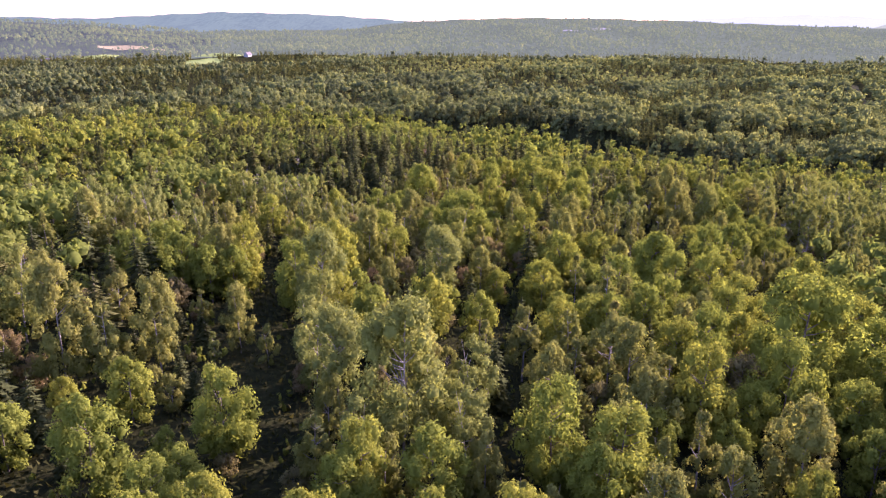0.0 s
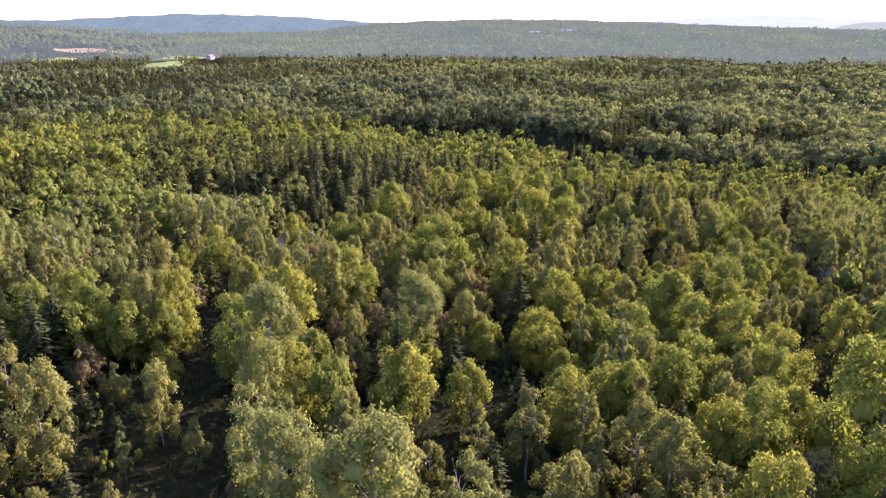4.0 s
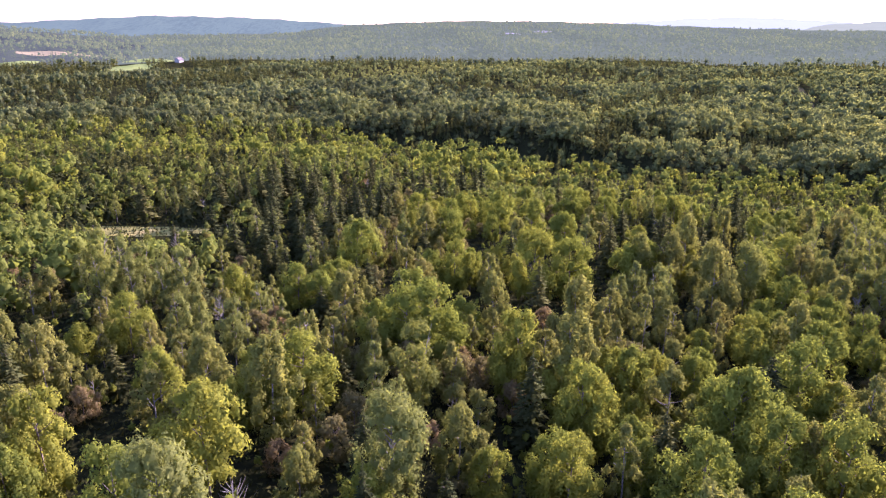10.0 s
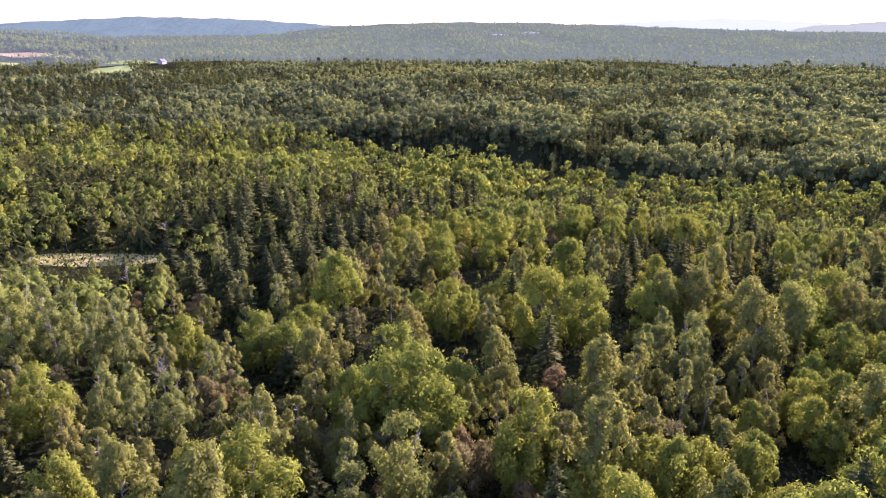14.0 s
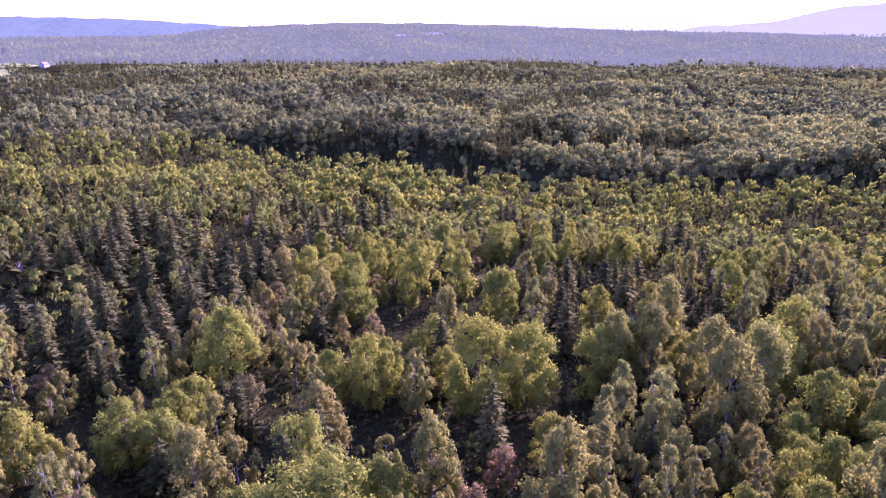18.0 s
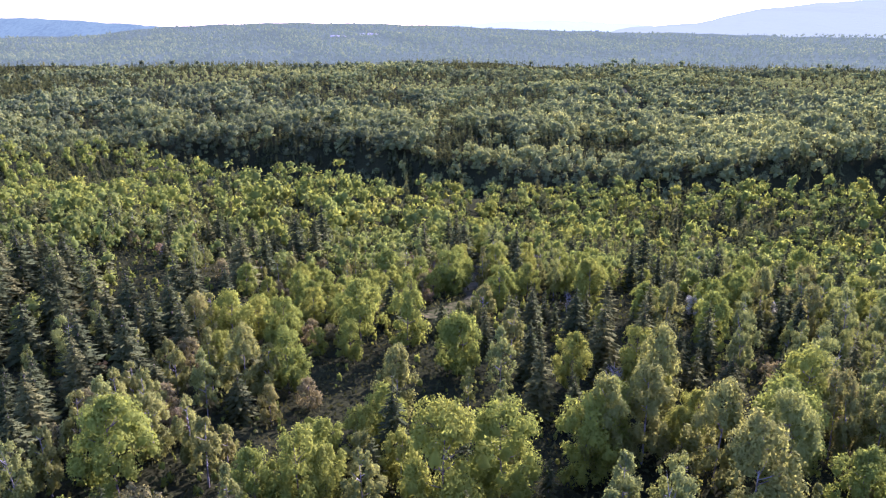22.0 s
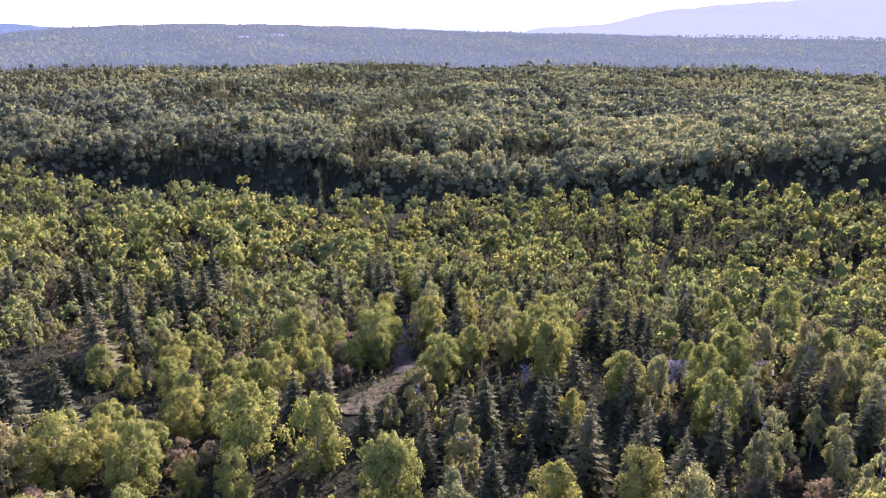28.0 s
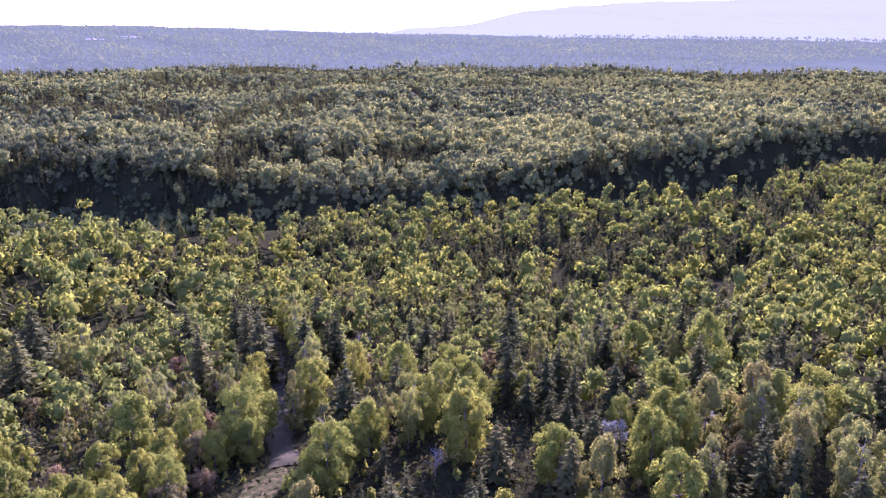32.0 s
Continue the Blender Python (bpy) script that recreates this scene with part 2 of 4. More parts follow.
# ---------------------------------------------------------------- the lie of the land
SLOPE_S = np.array([-400, -140, 28, 84, 140, 196, 238, 273, 296.0])
SLOPE_Z = np.array([11, 10, 7, 2, -0.9, -7.2, -14.2, -21.0, -24.6])
# the rim of the bench, seen from (5, 60): bearing, distance and height of the ground there, and of the ground on the far side of the ravine
RIM_AZ = np.array([-80, -36, -24, -12, -6, -3, 0, 3, 6, 9, 12, 15, 18, 21, 24, 27, 30, 36, 42, 45, 48, 51, 54, 57, 63, 90.0])
RIM_D = np.array([400, 400, 402, 400, 390, 350, 290, 265, 257, 262, 269, 281, 299, 314, 319, 316, 309, 303, 296, 302, 322, 357, 406, 450, 520, 560.0])
RIM_Z = np.array([-24, -24, -24, -26, -27, -26, -22, -19.5, -19, -21, -24, -27.5, -32, -36, -37, -36, -34, -30, -26.5, -27.5, -29.5, -32, -33.5, -36, -40, -40.0])
FAR_AZ = np.array([-40, 0, 8, 15, 22, 30, 36, 42, 50, 57, 90.0])
FAR_D = np.array([535, 530, 515, 465, 418, 410, 412, 418, 470, 560, 700.0])
FAR_Z = np.array([-43, -45, -45.5, -46, -47, -47, -42, -33, -32, -32, -32.0])


def rim(x, y):
    """How far a place lies beyond the rim of the bench (negative on our side of the ravine), its bearing, and how far it lies beyond the far rim."""
    dx, dy = np.asarray(x, float) - 5, np.asarray(y, float) - 60
    az = np.degrees(np.arctan2(dx, dy))
    r = np.hypot(dx, dy)
    return r - np.interp(az, RIM_AZ, RIM_D), az, r - np.interp(az, FAR_AZ, FAR_D)


def height(x, y):
    """The ground: a bench that falls to a ravine, and a wide wooded plain beyond."""
    x, y = np.asarray(x, float), np.asarray(y, float)
    along = 0.74 * x - 0.67 * y
    bend = np.clip((along + 20) / 65, 0, 1)
    bend = bend * bend * (3 - 2 * bend)
    s = 0.67 * x + 0.74 * y + 5 * np.sin(along / 45.0) - 38 * bend
    q, az, beyond = rim(x, y)
    d = np.interp(az, RIM_AZ, RIM_D)
    w = np.clip(((q + d) / d - 0.3) / 0.7, 0, 1)
    w = w * w * (3 - 2 * w)
    edge, over = np.interp(az, RIM_AZ, RIM_Z), np.interp(az, FAR_AZ, FAR_Z)
    z = (1 - w) * np.interp(s, SLOPE_S, SLOPE_Z) + w * edge
    z = z + 0.5 * np.sin(x / 17.0 + 1.3) * np.cos(y / 23.0) + 0.3 * np.sin(x / 7.0 + y / 9.0)
    fall = np.clip(q / 40, 0, 1)
    z = z + fall * (-72 - z)
    rise = np.clip((beyond + 30) / 28, 0, 1)
    z = z + rise * rise * (3 - 2 * rise) * (over - z)
    r = np.hypot(x, y - 50)
    z = z + np.clip((r - 480) / 450, 0, 1) * np.clip(beyond / 60, 0, 1) * (-39.5 - over)
    roll = np.clip((beyond - 10) / 120, 0, 1)
    z = z + roll * 3.4 * (np.sin(x / 130.0 + 0.7) * np.cos(y / 88.0) + 0.7 * np.sin(x / 61.0 - y / 73.0))
    return np.where(r > 1330, z - (r - 1330) * 0.05, z)


def mesh_of(name, verts, faces, mat, smooth=False, tint=None, normals=None):
    """A mesh from arrays: faces all of one size. normals: how foliage takes the light, rounded over each clump."""
    me = bpy.data.meshes.new(name)
    verts, faces = np.asarray(verts, np.float32), np.asarray(faces, np.int32)
    k = faces.shape[1]
    me.vertices.add(len(verts))
    me.vertices.foreach_set("co", verts.ravel())
    me.loops.add(faces.size)
    me.loops.foreach_set("vertex_index", faces.ravel())
    me.polygons.add(len(faces))
    me.polygons.foreach_set("loop_start", np.arange(0, faces.size, k, dtype=np.int32))
    me.polygons.foreach_set("use_smooth", np.full(len(faces), smooth))
    me.update(calc_edges=True)
    if tint is not None:
        at = me.attributes.new("tree_tint", "FLOAT", "FACE")
        at.data.foreach_set("value", np.asarray(tint, np.float32))
    if normals is not None:
        me.polygons.foreach_set("use_smooth", np.ones(len(faces), bool))
        me.normals_split_custom_set_from_vertices(np.asarray(normals, np.float32))
    me.materials.append(mat)
    return me


def grid_faces(rows, cols, wrap=False):
    i, j = np.meshgrid(np.arange(rows - 1), np.arange(cols if wrap else cols - 1), indexing="ij")
    j2 = (j + 1) % cols
    return np.stack([i * cols + j, i * cols + j2, (i + 1) * cols + j2, (i + 1) * cols + j], -1).reshape(-1, 4)


rings = np.concatenate([np.linspace(0.5, 420, 85), 420 * (4900 / 420) ** np.linspace(0.02, 1, 70)])
spokes = np.radians(np.arange(0, 360, 1.0))
rr, aa = np.meshgrid(rings, spokes, indexing="ij")
gx, gy = rr * np.sin(aa), 50 + rr * np.cos(aa)
gv = np.stack([gx, gy, height(gx, gy)], -1).reshape(-1, 3)
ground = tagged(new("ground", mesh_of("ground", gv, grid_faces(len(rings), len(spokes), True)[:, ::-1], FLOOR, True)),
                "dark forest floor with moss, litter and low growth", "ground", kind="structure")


def ridge(name, label, radius, azs, els, mat, depth, foot=-45.0):
    """A long hill far off: its crest stands at the given elevations over the plain, its near slope comes down towards us."""
    n, m = 160, 14
    az = np.linspace(azs[0], azs[-1], n)
    el = np.interp(az, azs, els) + 0.03 * np.sin(az * 2.1) + 0.02 * np.sin(az * 5.3 + 1)
    crest = 34 + radius * np.tan(np.radians(el))
    rows = []
    for i in range(m):
        f = i / (m - 1)
        r = radius - depth * (1 - f)
        g = f ** 0.8
        z = foot + (crest - foot) * g + 6 * np.sin(az * 1.7 + i * 0.9) * g * (1 - f)
        rows.append(np.stack([r * np.sin(np.radians(az)), 50 + r * np.cos(np.radians(az)), z], -1))
    back = radius + 250
    rows.append(np.stack([back * np.sin(np.radians(az)), 50 + back * np.cos(np.radians(az)), np.full(n, -90.0)], -1))
    v = np.concatenate(rows)
    return tagged(new(name, mesh_of(name, v, grid_faces(m + 1, n), mat, True)), label, "hill", kind="structure")


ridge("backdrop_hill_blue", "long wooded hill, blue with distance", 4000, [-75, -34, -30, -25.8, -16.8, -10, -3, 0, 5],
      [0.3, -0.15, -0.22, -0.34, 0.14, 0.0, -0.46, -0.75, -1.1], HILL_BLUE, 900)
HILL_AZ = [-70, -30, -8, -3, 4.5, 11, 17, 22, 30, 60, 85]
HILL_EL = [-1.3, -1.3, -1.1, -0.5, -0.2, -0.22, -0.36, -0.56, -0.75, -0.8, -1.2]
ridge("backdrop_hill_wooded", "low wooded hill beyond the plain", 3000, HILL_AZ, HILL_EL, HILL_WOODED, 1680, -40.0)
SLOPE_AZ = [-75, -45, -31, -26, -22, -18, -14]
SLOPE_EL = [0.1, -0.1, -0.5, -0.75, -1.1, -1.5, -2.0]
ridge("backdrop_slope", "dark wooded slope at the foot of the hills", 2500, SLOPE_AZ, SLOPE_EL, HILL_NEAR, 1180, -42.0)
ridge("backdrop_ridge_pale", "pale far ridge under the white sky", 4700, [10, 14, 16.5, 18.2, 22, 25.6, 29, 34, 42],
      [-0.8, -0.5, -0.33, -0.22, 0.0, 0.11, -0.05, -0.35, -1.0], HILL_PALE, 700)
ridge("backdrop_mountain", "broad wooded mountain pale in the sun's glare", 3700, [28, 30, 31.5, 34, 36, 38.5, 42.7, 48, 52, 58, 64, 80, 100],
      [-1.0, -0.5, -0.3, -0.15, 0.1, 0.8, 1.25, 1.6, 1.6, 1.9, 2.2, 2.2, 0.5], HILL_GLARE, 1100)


# ---------------------------------------------------------------- trees
def unit(v):
    return v / np.maximum(np.linalg.norm(v, axis=-1, keepdims=True), 1e-6)


def leaves(rng, centre, out, size, stretch=2.0, soft=None):
    """One small spray of leaves at each centre, its tip outwards and up. Gives the corners and how each takes the light."""
    n = len(centre)
    face = unit(unit(out) + rng.normal(size=(n, 3)) * 0.42)
    u = rng.normal(size=(n, 3)) * 0.6 + [0, 0, 1.0]
    u = unit(u - (u * face).sum(1, keepdims=True) * face)
    w = np.cross(face, u)
    size = np.broadcast_to(np.asarray(size, float), (n,))[:, None]
    tip = centre + u * size * 0.5 * stretch
    left = centre - u * size * 0.35 * stretch + w * size * 0.5
    right = centre - u * size * 0.35 * stretch - w * size * 0.5
    light = unit((unit(out) if soft is None else soft) + 0.5 * face + rng.normal(size=(n, 3)) * 0.22)
    return np.stack([tip, left, right], 1).reshape(-1, 3), np.repeat(light, 3, axis=0)


PHI = (1 + 5 ** 0.5) / 2
BALL_V = unit(np.array([(-1, PHI, 0), (1, PHI, 0), (-1, -PHI, 0), (1, -PHI, 0), (0, -1, PHI), (0, 1, PHI),
                        (0, -1, -PHI), (0, 1, -PHI), (PHI, 0, -1), (PHI, 0, 1), (-PHI, 0, -1), (-PHI, 0, 1)]))
BALL_F = np.array([(a, b, c) for a in range(12) for b in range(a + 1, 12) for c in range(b + 1, 12)
                   if max(np.linalg.norm(BALL_V[a] - BALL_V[b]), np.linalg.norm(BALL_V[b] - BALL_V[c]), np.linalg.norm(BALL_V[a] - BALL_V[c])) < 1.1])


BALL_F = np.array([f if np.cross(BALL_V[f[1]] - BALL_V[f[0]], BALL_V[f[2]] - BALL_V[f[0]]) @ BALL_V[f[0]] > 0 else f[::-1] for f in BALL_F])


def tufts(rng, centres, radii, fill, flame=1.1):
    """The dense leaf masses inside a crown: a lumpy body for each clump."""
    v, n = [], []
    for c, r in zip(centres, radii):
        turn = np.linalg.qr(rng.normal(size=(3, 3)))[0]
        turn = turn * np.sign(np.linalg.det(turn))
        d = BALL_V @ turn
        body = c + d * (r * fill * rng.uniform(0.62, 1.28, 12))[:, None] * [1, 1, 0.88 * flame]
        shown = BALL_F[d[BALL_F].mean(1)[:, 2] > -0.45]
        v.append(body[shown].reshape(-1, 3))
        n.append(d[shown].reshape(-1, 3))
    return np.concatenate(v), np.concatenate(n)


def round_crown(rng, high, wide, base, sprays, size, clumps, taper=0.0, fill=0.6, lump=0.62, flame=1.25):
    """Leaf sprays on the outsides of many overlapping clumps that make up an uneven crown."""
    mid, half = (high + base) / 2, (high - base) / 2
    zc = -0.92 + 1.78 * rng.random(clumps) ** 1.15
    a = rng.uniform(0, 6.283, clumps)
    girth = np.sqrt(1 - np.clip(zc, -0.6, 1) ** 2) * (1 - taper * np.clip(zc, -0.2, 1)) * rng.uniform(0.3, 0.85, clumps)
    cc = np.stack([np.cos(a) * girth * wide / 2, np.sin(a) * girth * wide / 2, zc * half * 0.92], -1)
    cc[0] = (0, 0, half * 0.72)
    cr = rng.uniform(0.15, 0.36, clumps) * wide * lump
    cr *= (1 - 0.45 * taper * np.clip(cc[:, 2] / half, 0, 1)) * (1.25 / flame) ** 0.3
    cc[:, 2] = np.minimum(cc[:, 2], half * 1.1 - cr * flame)
    pick = rng.choice(clumps, sprays, p=cr ** 2 / (cr ** 2).sum())
    e = unit(rng.normal(size=(sprays, 3)))
    e[:, 2] = np.where(e[:, 2] < -0.3, -e[:, 2], e[:, 2])
    reach = e * [1, 1, flame]
    reach[:, :2] *= (1 - 0.75 * (flame - 1.1) * np.clip(e[:, 2:], 0, 1) ** 1.5)
    pos = cc[pick] + reach * (cr[pick] * rng.uniform(0.6, 1.0, sprays) * np.where(rng.random(sprays) < 0.25, 1.3, 1.05))[:, None]
    pos[:, 2] = np.clip(pos[:, 2], -half * 1.05, half * 1.15)
    soft = unit(0.95 * e + 0.4 * unit(pos / [wide / 2, wide / 2, half]) + [0, 0, 0.15])
    pos[:, 2] += mid
    v, n = leaves(rng, pos, e, size * rng.uniform(0.6, 1.35, sprays), soft=soft)
    bv, bn = tufts(rng, cc + [0, 0, mid], cr, fill, flame)
    bn = unit(unit(bn) * 0.95 + 0.4 * unit((bv - [0, 0, mid]) / [wide / 2, wide / 2, half]) + [0, 0, 0.15])
    return np.concatenate([v, bv]), np.concatenate([n, bn])


def needle_crown(rng, high, wide, base, tiers, arms, sub, droop=0.3):
    """Whorls of drooping branches, each a row of narrow triangles, on a cone with a leading shoot."""
    out, nor = [], []
    for i in range(tiers):
        f = i / (tiers - 1)
        z = base + (high - base) * f ** 0.9 * 0.97
        reach = wide / 2 * (1 - f) ** 0.85 * rng.uniform(0.8, 1.15) + 0.06 * high / 8
        for a in np.arange(arms) * 2 * np.pi / arms + rng.uniform(0, 6.28):
            a += rng.normal() * 0.25
            z += rng.normal() * 0.25 * (high - base) / tiers
            L = reach * rng.uniform(0.6, 1.2)
            way = np.array([math.cos(a), math.sin(a), 0])
            side = np.array([-way[1], way[0], 0])
            drop = L * rng.uniform(0.5, 1.5) * droop
            for j in range(sub):
                p, q = j / sub, (j + 1.35) / sub
                s0 = np.array([0, 0, z]) + way * L * p - np.array([0, 0, drop * p ** 1.3])
                s1 = np.array([0, 0, z]) + way * L * q - np.array([0, 0, drop * q ** 1.3 - 0.06 * L])
                w = L * (0.42 if sub == 1 else 0.20) * (1.15 - 0.5 * p)
                tilt = np.array([0, 0, rng.normal() * 0.3 * w])
                out += [s1, s0 + side * w + tilt - way * 0.05, s0 - side * w - tilt]
                nor += [unit(way * 0.9 + side * rng.normal() * 0.45 + [0, 0, 0.3 + 0.3 * rng.normal()])] * 3
    out += [np.array([0, 0, high]), np.array([0.012 * high, 0, high * 0.93]), np.array([-0.008 * high, 0.01 * high, high * 0.92])]
    nor += [np.array([0, 0, 1.0])] * 3
    out, nor = np.array(out).reshape(-1, 3, 3), np.array(nor)
    face = np.cross(out[:, 1] - out[:, 0], out[:, 2] - out[:, 0])
    turned = (face * nor[::3]).sum(1) < 0
    out[turned] = out[turned][:, ::-1]
    return out.reshape(-1, 3), nor


def stem(path, radii, sides=6):
    """A tapered round limb along a path."""
    path = [Vector(p) for p in path]
    v, f = [], []
    for i, p in enumerate(path):
        d = (path[min(i + 1, len(path) - 1)] - path[max(i - 1, 0)]).normalized()
        u = d.orthogonal().normalized()
        w = d.cross(u)
        for k in range(sides):
            a = 2 * math.pi * k / sides
            v.append(p + (u * math.cos(a) + w * math.sin(a)) * radii[i])
    for i in range(len(path) - 1):
        for k in range(sides):
            a, b = i * sides + k, i * sides + (k + 1) % sides
            f.append((a, b, b + sides, a + sides))
    return v, f


def trunk_mesh(rng, name, high, thick, mat, limbs, spread, low=0.35, lean=0.03):
    top = high * 0.93
    bend = rng.normal(size=2) * lean * high
    at = lambda f: (bend[0] * f * f, bend[1] * f * f, top * f)
    v, f = stem([(0, 0, -0.4)] + [at(k) for k in (0.12, 0.35, 0.6, 0.8, 1.0)], [thick * 1.25, thick, thick * 0.8, thick * 0.55, thick * 0.35, thick * 0.1])
    for _ in range(limbs):
        k = rng.uniform(low, 0.85)
        a, L = rng.uniform(0, 6.28), spread * (1.1 - k) * rng.uniform(0.5, 1.0) + 0.25
        o = Vector(at(k))
        e = o + Vector((math.cos(a) * L, math.sin(a) * L, L * rng.uniform(0.5, 1.1)))
        lv, lf = stem([o, (o + e) / 2 + Vector((0, 0, -0.06 * L)), e], [thick * (1 - k) * 0.6 + 0.012, thick * 0.25 + 0.008, 0.008], 4)
        f += [tuple(i + len(v) for i in q) for q in lf]
        v += lv
    return mesh_of(name, [tuple(p) for p in v], f, mat, True)


def tri(v):
    return np.arange(len(v)).reshape(-1, 3)


KINDS = {}


def make_kind(kind, name, label, category, variants):
    """Builds the patterns of one kind of tree; every tree in the place is then a copy of one of them."""
    KINDS[kind] = []
    for seed, spec in enumerate(variants):
        rng = np.random.default_rng(100 + 17 * seed + len(kind) * 31)
        ob = new(name)
        ob.empty_display_size = 0.3
        tagged(ob, label, category, "trees of the wood: " + category)
        crown, bole = spec(rng)
        if bole is not None:
            b = new("trunk", bole)
            b.parent = ob
        if crown is not None:
            c = new("crown", mesh_of(name + "_crown", crown[0], tri(crown[0]), MAT[kind], normals=crown[1]))
            c.parent = ob
        KINDS[kind].append(ob)


FLAME = {"birch": 1.65, "maple": 1.5, "aspen": 1.6, "shrub": 1.35}


def broad(high, wide, base, sprays, size, clumps, taper, bark, kind, limbs=7, thick=0.09):
    def spec(rng):
        return (round_crown(rng, high, wide, base, int(sprays * 3.4), size * 0.6, int(clumps * 2.7), taper, 0.5, 0.46, FLAME[kind]),
                trunk_mesh(rng, kind + "_trunk", high, thick * 0.62, bark, limbs, wide * 0.32))
    return spec


def conifer(high, wide, base, tiers, arms, sub, thick=0.09):
    def spec(rng):
        return (needle_crown(rng, high, wide, base, tiers, arms, sub),
                trunk_mesh(rng, "conifer_trunk", high * 0.97, thick, DARK_BARK, 3, wide * 0.2, 0.1, 0.005))
    return spec


make_kind("birch", "birch_tree", "young birch with dull olive and tan leaves", "birch", [
    broad(6.2, 2.8, 0.23, 1732, 0.16, 20, 0.55, PALE_BARK, "birch"), broad(5.4, 2.4, 0.18, 1402, 0.14, 16, 0.7, PALE_BARK, "birch"),
    broad(7.0, 3.5, 0.36, 2062, 0.16, 24, 0.45, PALE_BARK, "birch"), broad(4.6, 3.0, 0.14, 1402, 0.14, 16, 0.5, PALE_BARK, "birch"),
    broad(6.6, 2.2, 0.23, 1402, 0.14, 18, 0.8, PALE_BARK, "birch")])
make_kind("maple", "maple_tree", "full maple with fresh green leaves", "maple", [
    broad(7.2, 4.8, 0.36, 2475, 0.18, 26, 0.25, DARK_BARK, "maple", 9, 0.12), broad(6.0, 4.0, 0.27, 1980, 0.16, 22, 0.35, DARK_BARK, "maple", 8, 0.1),
    broad(5.0, 3.4, 0.18, 1567, 0.16, 18, 0.3, DARK_BARK, "maple", 7, 0.09), broad(8.2, 5.6, 0.54, 2805, 0.19, 30, 0.2, DARK_BARK, "maple", 10, 0.14)])
make_kind("aspen", "aspen_tree", "slender aspen with grey-green leaves and pale trunk", "aspen", [
    broad(8.0, 3.6, 0.72, 1650, 0.15, 22, 0.35, PALE_BARK, "aspen", 12, 0.1), broad(7.0, 2.7, 0.63, 1155, 0.14, 18, 0.5, PALE_BARK, "aspen", 10, 0.08),
    broad(9.6, 5.2, 0.81, 2805, 0.16, 34, 0.2, PALE_BARK, "aspen", 18, 0.13)])
make_kind("shrub", "willow_bush", "rounded willow bush among the trees", "bush", [
    broad(2.8, 3.2, 0.05, 1072, 0.14, 14, 0.1, DARK_BARK, "shrub", 6, 0.04), broad(2.1, 2.4, 0.05, 742, 0.13, 11, 0.1, DARK_BARK, "shrub", 5, 0.035),
    broad(3.6, 3.0, 0.09, 1072, 0.14, 14, 0.4, DARK_BARK, "shrub", 6, 0.05)])
make_kind("silver", "silver_bush", "pale silvery bush standing out among the trees", "bush", [
    broad(3.4, 3.4, 0.09, 990, 0.13, 14, 0.2, DARK_BARK, "shrub", 6, 0.05)])
make_kind("spruce", "spruce_tree", "dark spruce with tiered drooping branches", "spruce", [
    conifer(8.6, 3.8, 0.4, 28, 13, 4), conifer(7.0, 3.4, 0.3, 24, 13, 4), conifer(9.8, 3.6, 0.6, 30, 12, 4), conifer(6.0, 3.1, 0.2, 21, 13, 4)])
make_kind("fir", "fir_tree", "small narrow fir with a pointed tip", "fir", [
    conifer(4.6, 1.9, 0.2, 20, 9, 2, 0.05), conifer(5.8, 2.1, 0.3, 23, 9, 2, 0.06), conifer(3.4, 1.6, 0.1, 17, 9, 2, 0.045)])


def bare_spec(high, limbs, spread):
    def spec(rng):
        return None, trunk_mesh(rng, "bare_trunk", high, 0.08, DEAD_WOOD, limbs, spread, 0.25, 0.05)
    return spec


make_kind("bare", "dead_tree", "dead tree, grey and leafless", "dead tree", [bare_spec(5.5, 26, 2.2), bare_spec(4.2, 22, 1.9), bare_spec(6.4, 30, 2.4)])


# ---------------------------------------------------------------- where the trees stand
def smooth_noise(x, y, cell, seed):
    """Soft random field in 0..1."""
    rng = np.random.default_rng(seed)
    n = 64
    tab = rng.random((n, n))
    fx, fy = np.asarray(x) / cell + 1000, np.asarray(y) / cell + 1000
    ix, iy = np.floor(fx).astype(int), np.floor(fy).astype(int)
    u, v = fx - ix, fy - iy
    u, v = u * u * (3 - 2 * u), v * v * (3 - 2 * v)
    g = lambda a, b: tab[a % n, b % n]
    return (g(ix, iy) * (1 - u) + g(ix + 1, iy) * u) * (1 - v) + (g(ix, iy + 1) * (1 - u) + g(ix + 1, iy + 1) * u) * v


def near_line(x, y, pts):
    """Distance to a broken line."""
    best = np.full(np.shape(x), 1e9)
    for (ax, ay), (bx, by) in zip(pts[:-1], pts[1:]):
        dx, dy = bx - ax, by - ay
        k = np.clip(((x - ax) * dx + (y - ay) * dy) / (dx * dx + dy * dy), 0, 1)
        best = np.minimum(best, np.hypot(x - ax - k * dx, y - ay - k * dy))
    return best


TRAIL = [(-9, 22), (-11, 36), (-13, 46), (-16, 58), (-19, 70), (-17, 84), (-7, 106), (1, 119), (10, 133), (20, 148.5), (28.6, 158.6), (35.8, 165.8),
         (38.8, 175.5), (43, 187), (49, 204), (54, 222)]
GLADES = [(-42, 153, 13, 5), (-39, 146, 11, 6), (-6, 173, 6.5, 12), (-11, 190, 5, 7), (9, 114, 4, 5), (71, 161, 1.4, 5), (34, 71, 4, 5), (30, 160, 4, 3.2)]     # x, y and half widths


